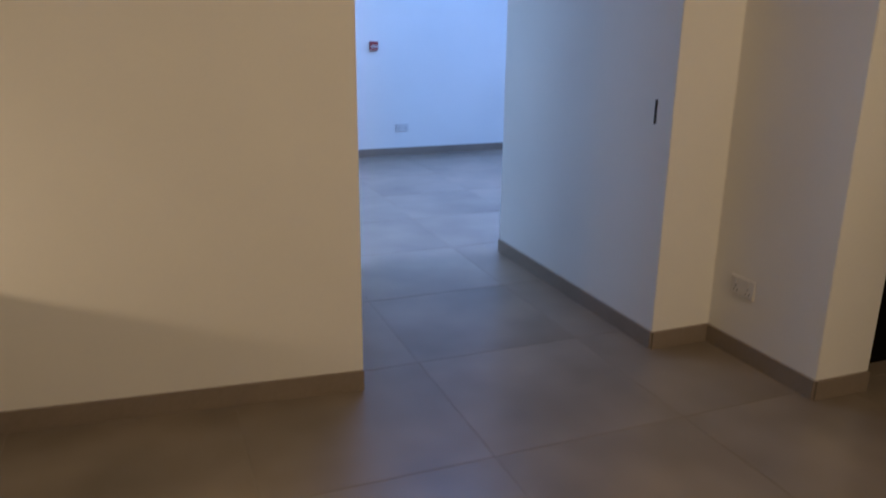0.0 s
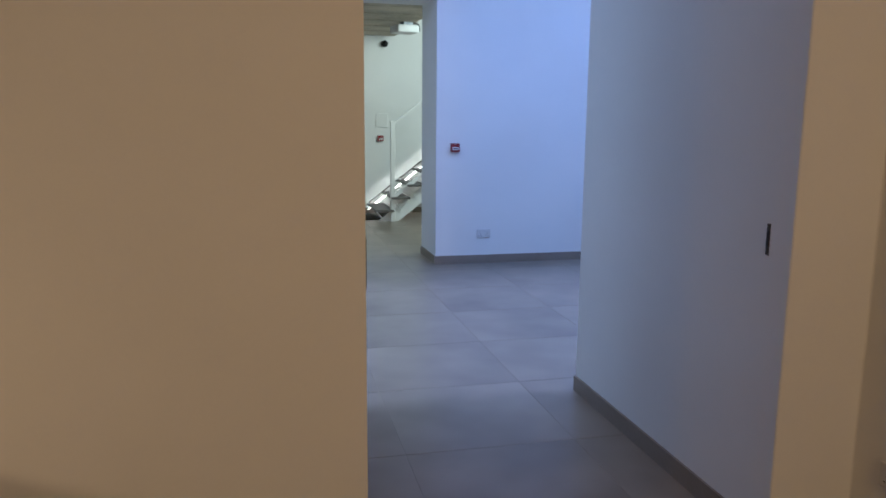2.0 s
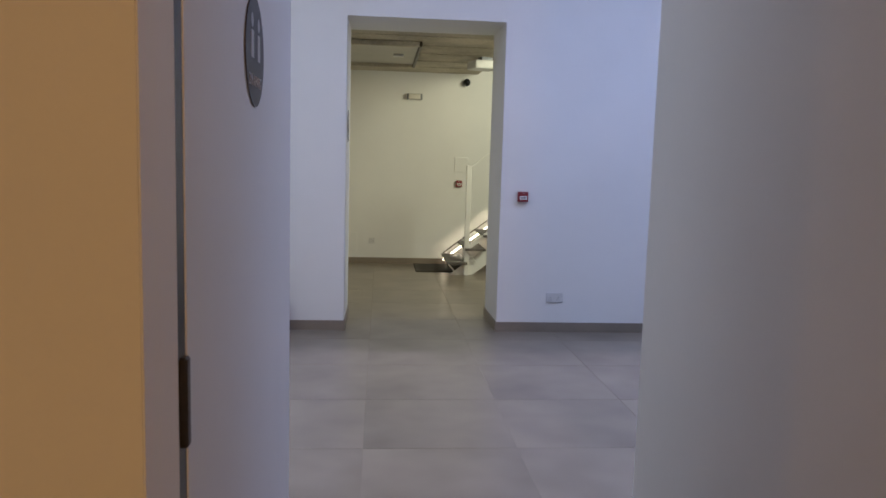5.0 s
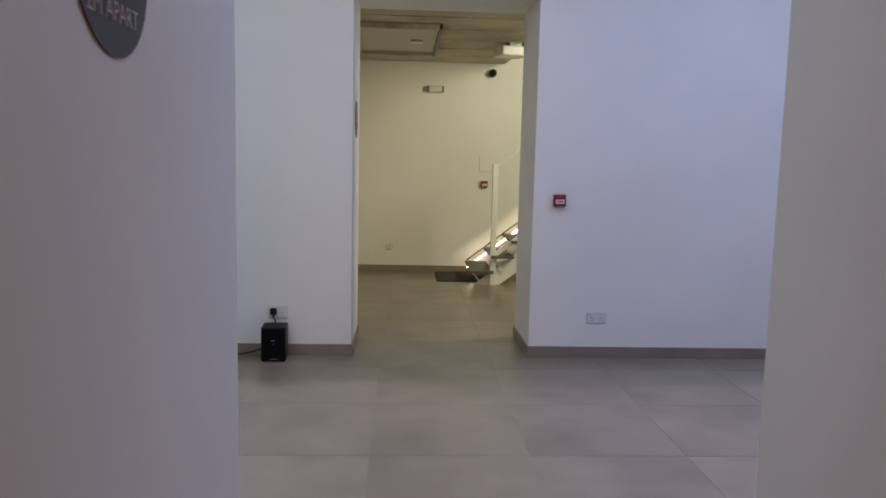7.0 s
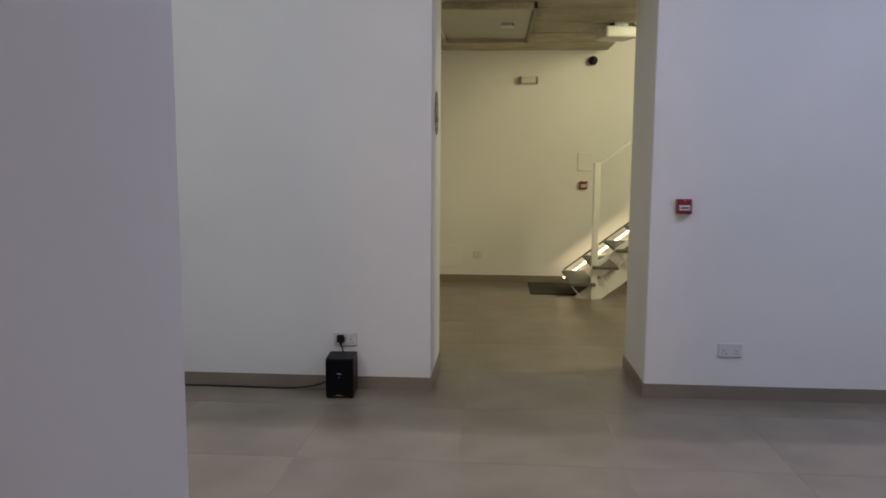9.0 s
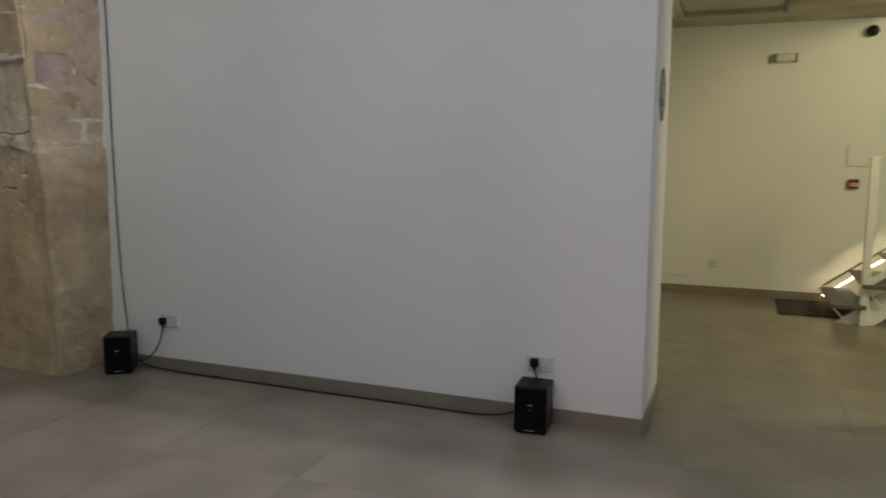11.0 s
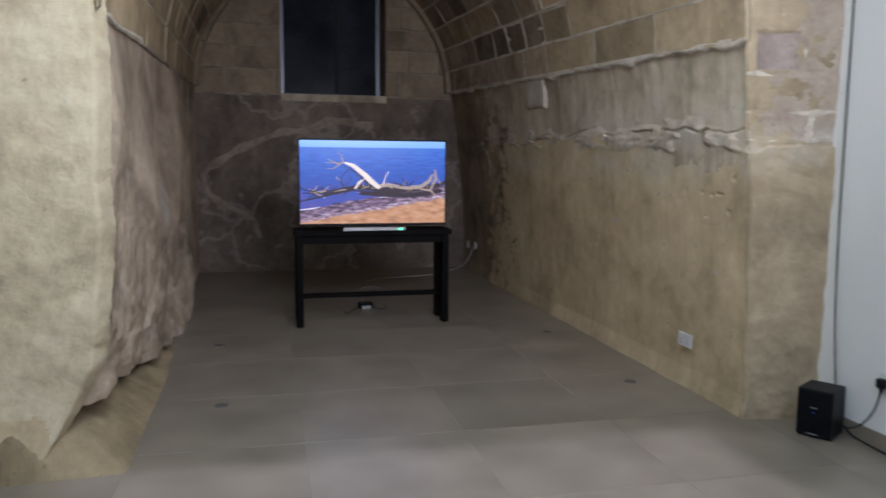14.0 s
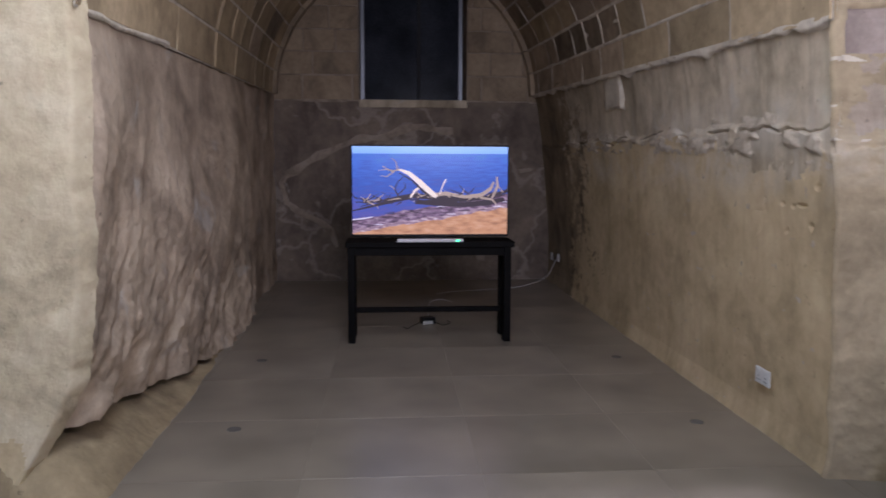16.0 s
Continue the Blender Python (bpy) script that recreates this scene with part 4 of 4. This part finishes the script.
limb(WOOD_DARK, [(0.4, 0.37, 0.02), (0.55, 0.36, 0.034), (0.7, 0.34, 0.026), (0.85, 0.36, 0.03), (0.98, 0.4, 0.02)], 0.0045)
limb(WOOD_TAN, [(0.9, 0.42, 0.012), (0.935, 0.55, 0.016), (0.93, 0.66, 0.008)], 0.0047)
limb(WOOD_PALE, [(0.37, 0.42, 0.008), (0.4, 0.5, 0.014), (0.44, 0.55, 0.012)], 0.0044)
limb(WOOD_TAN, [(0.48, 0.44, 0.02), (0.6, 0.47, 0.02), (0.72, 0.43, 0.018), (0.83, 0.45, 0.022), (0.89, 0.52, 0.02), (0.91, 0.6, 0.01)], 0.0042)
limb(WOOD_TAN, [(0.82, 0.42, 0.01), (0.9, 0.4, 0.012), (0.93, 0.34, 0.006)], 0.0048)
limb(WOOD_PALE, [(0.56, 0.46, 0.006), (0.58, 0.56, 0.005), (0.6, 0.63, 0.006)], 0.005)
for pts in ([(0.3, 0.74, 0.009), (0.25, 0.72, 0.006), (0.19, 0.78, 0.003)], [(0.27, 0.72, 0.006), (0.22, 0.66, 0.004), (0.18, 0.67, 0.002)], [(0.29, 0.74, 0.006), (0.28, 0.82, 0.004), (0.25, 0.87, 0.002)],
            [(0.26, 0.73, 0.005), (0.21, 0.74, 0.004), (0.17, 0.73, 0.002)], [(0.3, 0.42, 0.009), (0.27, 0.52, 0.007), (0.29, 0.6, 0.005), (0.33, 0.66, 0.003)], [(0.3, 0.46, 0.006), (0.34, 0.54, 0.005), (0.33, 0.6, 0.003)],
            [(0.27, 0.52, 0.005), (0.24, 0.56, 0.003)], [(0.2, 0.36, 0.006), (0.22, 0.45, 0.004), (0.19, 0.48, 0.003)]):
    limb(WOOD_DARK if pts[0][1] < 0.5 else WOOD_TAN, pts, 0.0052)
for k in range(64):
    u = rnd_pic.random()
    base = 0.36 + 0.1 * u + rnd_pic.uniform(-0.04, 0.04)
    du, dv = rnd_pic.uniform(-0.09, 0.09), rnd_pic.uniform(-0.05, 0.11)
    limb((WOOD_DARK, WOOD_DARK, WOOD_TAN)[k % 3], [(u, base, 0.007), (min(1, max(0, u + du * 0.5)), base + dv * 0.4, 0.006), (min(1, max(0, u + du)), base + dv, 0.002)], 0.0034 + 0.00002 * k)
for k in range(26):
    u = rnd_pic.random()
    v = 0.1 + 0.26 * u + rnd_pic.uniform(-0.03, 0.1)
    limb(WOOD_DARK if k % 6 else FOAM_WHITE, [(u, v, 0.002), (min(1, u + rnd_pic.uniform(0.015, 0.05)), v + rnd_pic.uniform(-0.01, 0.012), 0.004), (min(1, u + 0.06), v, 0.001)], 0.0033 + 0.00002 * k)
limb(FOAM_WHITE, [(0.0, 0.17, 0.005), (0.06, 0.18, 0.008), (0.13, 0.2, 0.004)], 0.0046)

bar = thing("soundbar", pose(-5.235, 7.0, 0.80), "slim pale sound bar with a green light", "sound bar")
boxed("bar", -0.02, 0.02, -0.255, 0.255, 0, 0.026, material("silver_plastic", (0.55, 0.53, 0.55), 0.35, bump=0), bar, 0.006, seg=2)
boxed("indicator", 0.0195, 0.022, 0.2, 0.225, 0.006, 0.02, glow("green_indicator", (0.05, 1.0, 0.3), 2.5), bar, label="green light")

tagged(rope("flex", [(-7.86, SIDE - 0.06, 0.33), (-7.95, 8.5, 0.12), (-8.05, 8.3, 0.012), (-7.861, 8.036, 0.006), (-7.752, 7.693, 0.006), (-7.646, 7.392, 0.006), (-7.5, 7.2, 0.006)], 0.0045, WHITE_CABLE), "thin white flex running from the socket across the floor", "cable")
tagged(rope("flex", [(-7.0, 7.32, 0.006), (-7.1, 7.28, 0.006), (-7.17, 7.205, 0.006), (-7.05, 7.12, 0.006), (-6.868, 7.084, 0.006), (-6.4, 7.05, 0.006), (-6.1, 7.03, 0.02)], 0.0045, WHITE_CABLE), "loop of thin white flex lying on the floor", "cable")
strip = thing("power_adapter", pose(-5.98, 7.02, 0, 0, 0, 18), "small black and white adapter lying on the floor", "adapter")
boxed("body", -0.05, 0.045, -0.06, 0.06, 0, 0.06, BLACK, strip, 0.008, seg=2)
boxed("white_plate", 0.046, 0.056, -0.06, 0.03, 0.004, 0.034, PLASTIC, strip, 0.002)
tagged(rope("flex", [(-5.94, 6.95, 0.02), (-5.86, 6.88, 0.006), (-5.76, 6.84, 0.006), (-5.83, 6.8, 0.006)], 0.0035, CABLE), "short black flex curled on the tiles", "cable")
tagged(rope("flex", [(-5.94, 7.09, 0.02), (-5.88, 7.15, 0.006), (-5.98, 7.22, 0.006), (-6.08, 7.2, 0.006)], 0.0035, CABLE), "short black flex curled on the tiles", "cable")


def floor_ring(x, y):
    r = thing("floor_ring", pose(x, y, 0), "small dark metal ring let into the floor tiles", "floor light", "floor rings")
    b = bmesh.new()
    n = 28
    rings = [[b.verts.new((rr * math.cos(6.28319 * i / n), rr * math.sin(6.28319 * i / n), z)) for i in range(n)] for rr, z in ((0.038, 0.0), (0.036, 0.003), (0.025, 0.003), (0.023, 0.0015))]
    for a, c in zip(rings, rings[1:]):
        for i in range(n):
            b.faces.new((a[i], a[(i + 1) % n], c[(i + 1) % n], c[i]))
    part("rim", b, TREAD, r)
    b = bmesh.new()
    tube(b, (0, 0, 0), (0, 0, 0.002), 0.027, 20)
    part("lens", b, TREAD, r)
    return r


for x, y in ((-3.355, 5.86), (-4.78, 5.77), (-3.315, 8.352), (-4.73, 8.34)):
    floor_ring(x, y)

# ---- stair room things ----
stair = thing("staircase", pose(0, 0, 0), "white steel staircase with dark open treads and hidden strip lights", "staircase")
GO, RISE, X0 = 0.235, 0.18, 2.26
for i in range(14):
    x, z = X0 + GO * i, RISE * (i + 1)
    boxed("tread", x, x + 0.27, 12.24, 13.19, z - 0.03, z, TREAD, stair, 0.004)
    b = bmesh.new()
    tube(b, (x + 0.02, 12.3, z - 0.03), (x + 0.16, 12.33, z - 0.19), 0.008)
    part("bracket", b, WHITE_METAL, stair)
for y0 in (12.36,):
    b = bmesh.new()
    top = [(X0 + 0.05, 0.0), (X0 + 0.35, 0.0), (X0 + 0.35 + GO * 13.5, RISE * 13.5), (X0 + 0.2 + GO * 13.5, RISE * 13.5 + 0.12)]
    vs = [[b.verts.new((x, y, z)) for x, z in top] for y in (y0, y0 + 0.03)]
    b.faces.new(vs[0])
    b.faces.new(vs[1])
    for k in range(4):
        b.faces.new((vs[0][k], vs[0][(k + 1) % 4], vs[1][(k + 1) % 4], vs[1][k]))
    part("stringer", b, WHITE_METAL, stair)
# continuous strip between the treads and the wall, under a lip that cuts its light off along a slanting line
slope = math.degrees(math.atan2(RISE, GO))
for part_name, y0, y1, dz, tall, mat_of in (("strip_light", 13.205, 13.22, -0.1, 0.014, LED), ("light_lip", 13.195, 13.262, 0.0, 0.008, TREAD)):
    b = bmesh.new()
    box(b, 0, 4.1, y0, y1, 0, tall, 0.0, pose(X0 + 0.03, 0, RISE + dz, 0, -slope, 0))
    part(part_name, b, mat_of, stair, "warm strip light along the stairs" if mat_of is LED else "")
boxed("newel_post", 2.49, 2.555, 12.3, 12.36, 0, 1.44, WHITE_METAL, stair, 0.004)
b = bmesh.new()
box(b, 0, 4.0, -0.02, 0.02, -0.012, 0.012, 0.004, pose(2.55, 12.33, 1.42, 0, -slope, 0))
part("handrail", b, WHITE_METAL, stair)
b = bmesh.new()
box(b, 0, 4.0, -0.02, 0.02, -0.025, 0.025, 0.004, pose(2.5, 12.33, 0.33, 0, -slope, 0))
part("lower_rail", b, WHITE_METAL, stair)
b = bmesh.new()
g = [b.verts.new((x, 12.33, z)) for x, z in ((2.56, 0.42), (4.9, 0.42 + 2.34 * RISE / GO), (4.9, 1.4 + 2.34 * RISE / GO), (2.56, 1.4))]
b.faces.new(g)
bmesh.ops.solidify(b, geom=b.faces[:], thickness=0.008)
pane = part("glass_panel", b, GLASS, stair, "clear glass balustrade panel")
pane.visible_shadow = False
mat_ob = boxed("floor_mat", 1.87, 2.6, 12.55, 13.3, 0.0, 0.014, material("dark_ribbed_mat", (0.045, 0.038, 0.03), 0.9, fine=150, bump=0.5), None, 0.004)
tagged(mat_ob, "dark ribbed mat at the foot of the stairs", "mat")

cc = thing("security_camera", pose(2.57, 13.36, 2.6), "small black dome security camera on the wall", "security camera")
b = bmesh.new()
tube(b, (0, 0, 0), (0, -0.05, 0), 0.05, 24)
part("base", b, BLACK, cc, smooth=False)
b = bmesh.new()
bmesh.ops.create_uvsphere(b, u_segments=20, v_segments=12, radius=0.046, matrix=Matrix.Translation((0, -0.06, -0.005)))
part("dome", b, BLACK, cc, smooth=True)

ex = thing("emergency_light", pose(1.835, 13.36, 2.38), "small clear emergency light box on the wall", "emergency light")
boxed("base", -0.105, 0.105, -0.03, 0, -0.045, 0.045, PLASTIC, ex, 0.006)
boxed("diffuser", -0.085, 0.085, -0.06, -0.029, -0.035, 0.035, material("frosted_diffuser", (0.62, 0.6, 0.52), 0.25, bump=0), ex, 0.01, seg=2)
boxed("end_cap", -0.108, -0.084, -0.062, -0.028, -0.04, 0.04, ALU, ex, 0.004)
boxed("end_cap", 0.084, 0.108, -0.062, -0.028, -0.04, 0.04, ALU, ex, 0.004)

hatch = thing("ceiling_hatch", pose(0, 0, 2.715), "framed service hatch in the concrete ceiling", "hatch")
for x0, x1, y0, y1 in ((0.94, 1.76, 12.40, 12.46), (0.94, 1.76, 10.62, 10.68), (1.76, 1.79, 10.62, 12.46), (0.88, 0.94, 10.62, 12.46)):
    boxed("frame", x0, x1, y0, y1, -0.05, 0.0, STEEL if x0 == 1.76 else CONCRETE, hatch, 0.004)
boxed("panel", 0.94, 1.76, 10.68, 12.40, -0.012, -0.002, material("smooth_hatch_board", (0.5, 0.47, 0.39), 0.4, scale=1.2, vary=0.1, bump=0), hatch, label="smooth pale hatch board")
boxed("latch", 1.5, 1.62, 11.5, 11.62, -0.035, -0.011, PLASTIC, hatch, 0.004)

pj = thing("projector", pose(2.56, 11.6, 2.62, 0, 0, 14), "white video projector hung below the concrete ceiling", "projector")
boxed("body", -0.15, 0.15, -0.14, 0.14, -0.05, 0.05, PLASTIC, pj, 0.018, seg=2)
b = bmesh.new()
tube(b, (-0.06, 0.14, 0), (-0.06, 0.165, 0), 0.035, 20)
part("lens", b, BLACK, pj)
boxed("bracket", -0.04, 0.1, -0.06, 0.06, 0.05, 0.098, ALU, pj, 0.004)
for k, dy in enumerate((-0.05, 0.0, 0.06)):
    rope("lead", [(0.12, dy, 0.09), (0.19 + 0.015 * k, dy, 0.06), (0.2, dy + 0.01, -0.01), (0.15, dy, -0.03)], 0.005, CABLE, pj)
panel = boxed("access_panel", 0.78, 1.056, 13.353, 13.361, 0.18, 0.44, PAINT, None, 0.002)
tagged(panel, "flush white access panel low on the wall", "panel")
box2 = boxed("access_panel", 2.43, 2.62, 13.35, 13.361, 1.34, 1.55, PAINT, None, 0.002)
tagged(box2, "small white blank panel above the alarm", "panel")

# first room: unseen box added to keep the lamp's light off the floor by the wall
blocker = thing("lamp_blocker", pose(-0.51, 3.576, 0, 0, 0, 15.2), "unseen white box added to block the low lamp's light", "cabinet")
boxed("body", -0.206, -0.006, -0.5, 0.25, 0.05, 0.616, WHITE_METAL, blocker, 0.006)
boxed("top", -0.213, 0.0, -0.51, 0.26, 0.616, 0.641, WHITE_METAL, blocker, 0.006)
boxed("plinth", -0.196, -0.02, -0.49, 0.24, 0, 0.05, SKIRT, blocker)

chest = thing("black_chest", pose(3.75, 3.36, 0), "low black chest in the unlit side room", "chest")
boxed("body", -0.6, 0.6, -0.2, 0.2, 0.04, 0.58, BLACKWOOD, chest, 0.006)
boxed("lid", -0.62, 0.62, -0.22, 0.22, 0.58, 0.62, BLACKWOOD, chest, 0.008)
boxed("plinth", -0.57, 0.57, -0.17, 0.17, 0.0, 0.04, BLACKWOOD, chest)

# ---- pieces: vault blocks, gable blocks, floor tiles ----
def block_mesh(name, fn, n=3):
    """A stone with slightly curved, uneven faces: fn(u, v, w) gives places for u, v, w in 0..1."""
    b = bmesh.new()
    vs = {}
    for i in (0, 1):
        for j in (0, 0.5, 1):
            for k in (0, 1):
                vs[i, j, k] = b.verts.new(fn(i, j, k))
    for j0, j1 in ((0, 0.5), (0.5, 1)):
        b.faces.new((vs[0, j0, 0], vs[1, j0, 0], vs[1, j1, 0], vs[0, j1, 0]))
        b.faces.new((vs[0, j0, 0], vs[0, j1, 0], vs[0, j1, 1], vs[0, j0, 1]))
        b.faces.new((vs[1, j0, 0], vs[1, j0, 1], vs[1, j1, 1], vs[1, j1, 0]))
    b.faces.new((vs[0, 0, 0], vs[0, 0, 1], vs[1, 0, 1], vs[1, 0, 0]))
    b.faces.new((vs[0, 1, 0], vs[1, 1, 0], vs[1, 1, 1], vs[0, 1, 1]))
    return b


pointing = bmesh.new()
TO_AXIS = lambda p: Vector((0, axis(p.x)[0] - p.y, axis(p.x)[1] - p.z)).normalized()
rnd = random.Random(4)
COURSES = 18
SEAM = -5.2            # pale relaid blocks before it, old sooty ones behind
for c in range(COURSES):
    a0, a1 = math.pi * c / COURSES, math.pi * (c + 1) / COURSES
    south = c >= COURSES // 2
    x = WEST - 0.05 - (0.3 if c % 2 else 0.0)
    on_arch = lambda xx, a: (xx, *arch_point(a, AR - 0.0155, xx))
    if c:
        far = -3.95 if south else BACK + 0.02
        bead(pointing, [on_arch(p.x, a0) for p in fine_line([(WEST - 0.04, 0, 0), (far, 0, 0)], 0.045)], 0.04, 0.008, TO_AXIS, c)
    first = True
    while x > BACK + 0.05:
        ln = rnd.uniform(0.75, 1.3) if x > SEAM else rnd.uniform(0.38, 0.7)
        x0, x1 = (WEST - 0.03 if first else x), max(x - ln, BACK)
        if x > SEAM and x1 < SEAM + 0.35:
            x1 = SEAM + rnd.uniform(-0.05, 0.05)
        first = False
        gap, lift = rnd.uniform(0.006, 0.014), rnd.uniform(-0.022, -0.0145)
        ga = gap / AR
        jit = [rnd.uniform(-0.004, 0.004) for _ in range(8)]

        def fn(u, v, w, x0=x0, x1=x1, a0=a0, a1=a1, gap=gap, ga=ga, lift=lift, jit=jit):
            a = a0 + ga + (a1 - a0 - 2 * ga) * v
            r = AR + lift + (0.08 if w else 0.0) + (jit[int(u * 2 + v)] if not w else 0)
            xx = (x0 - gap if u == 0 else x1 + gap) + jit[4 + int(u)]
            return (xx, *arch_point(a, r, xx))

        dark = rnd.random() < ((0.3 if south else 0.88) if x1 < SEAM - 0.1 else 0.4 if south else 0.06)
        finish("stone_block", block_mesh("b", fn), SOOTY if dark else STONE, vault)
        if not south or x1 > -3.95:
            bead(pointing, [on_arch(x1, a0 + (a1 - a0) * k / 6) for k in range(7)], 0.032, 0.007, TO_AXIS, c)
        x = x1
part("pointing", pointing, MORTAR, vault, "pale lime pointing between the blocks", smooth=True)

for c in range(18):
    # ring of pale stones where the vault meets the gable
    a0, a1 = math.pi * c / 18, math.pi * (c + 1) / 18

    def fn(u, v, w, a0=a0, a1=a1, r0=AR - 0.07 + rnd.uniform(-0.006, 0.006)):
        y, z = arch_point(a0 + 0.003 + (a1 - a0 - 0.006) * v, r0 + (0.1 if w else 0.0), BACK)
        return BACK + (0.13 if u == 0 else -0.02), y, z

    finish("stone_block", block_mesh("b", fn), GABLE, vault)

gable = bpy.data.objects["wall_vault_end_upper"]
z = 2.16
row = 0
while z < 3.55:
    hgt = rnd.uniform(0.24, 0.3)
    ay, az = axis(BACK)
    half = math.sqrt(max(0.0, (AR + 0.02) ** 2 - (max(z, az) - az) ** 2))
    y, yend = ay - half - 0.1, ay + half + 0.1
    while y < yend:
        ln = rnd.uniform(0.35, 0.62)
        y1 = min(y + ln, yend)
        for s0, s1 in ((y, min(y1, WY0)), (max(y, WY1), y1)):
            if s1 - s0 > 0.06:
                d = rnd.uniform(-0.006, 0.012)
                boxed("stone_block", BACK - 0.1, BACK + d, s0 + 0.006, s1 - 0.006, z + 0.006, z + hgt - 0.006, GABLE, gable, 0.008)
        y = y1
    z += hgt
    row += 1

# tiles
T = 0.8
tile_meshes = {}
rooms = ((-8.55, -2.6, 5.1, 8.75), (-2.6, 6.2, 4.9, 9.1), (-2.6, 5.0, -0.6, 4.2), (1.0, 2.4, 3.6, 9.8), (0.3, 6.2, 9.1, 13.36))
bm = bmesh.new()
box(bm, 0.0014, T - 0.0014, 0.0014, T - 0.0014, -0.01, 0.0, 0.0006)
proto = finish("floor_tile", bm, TILE, floor)
tile_mesh = proto.data
bpy.data.objects.remove(proto)
for i in range(-13, 8):
    for j in range(-3, 18):
        x, y = 1.31 + T * i, 0.69 + T * j
        if any(x < r[1] and x + T > r[0] and y < r[3] and y + T > r[2] for r in rooms):
            t_ob = new("floor_tile", tile_mesh)
            t_ob.parent = floor
            t_ob.location = (x, y, 0)
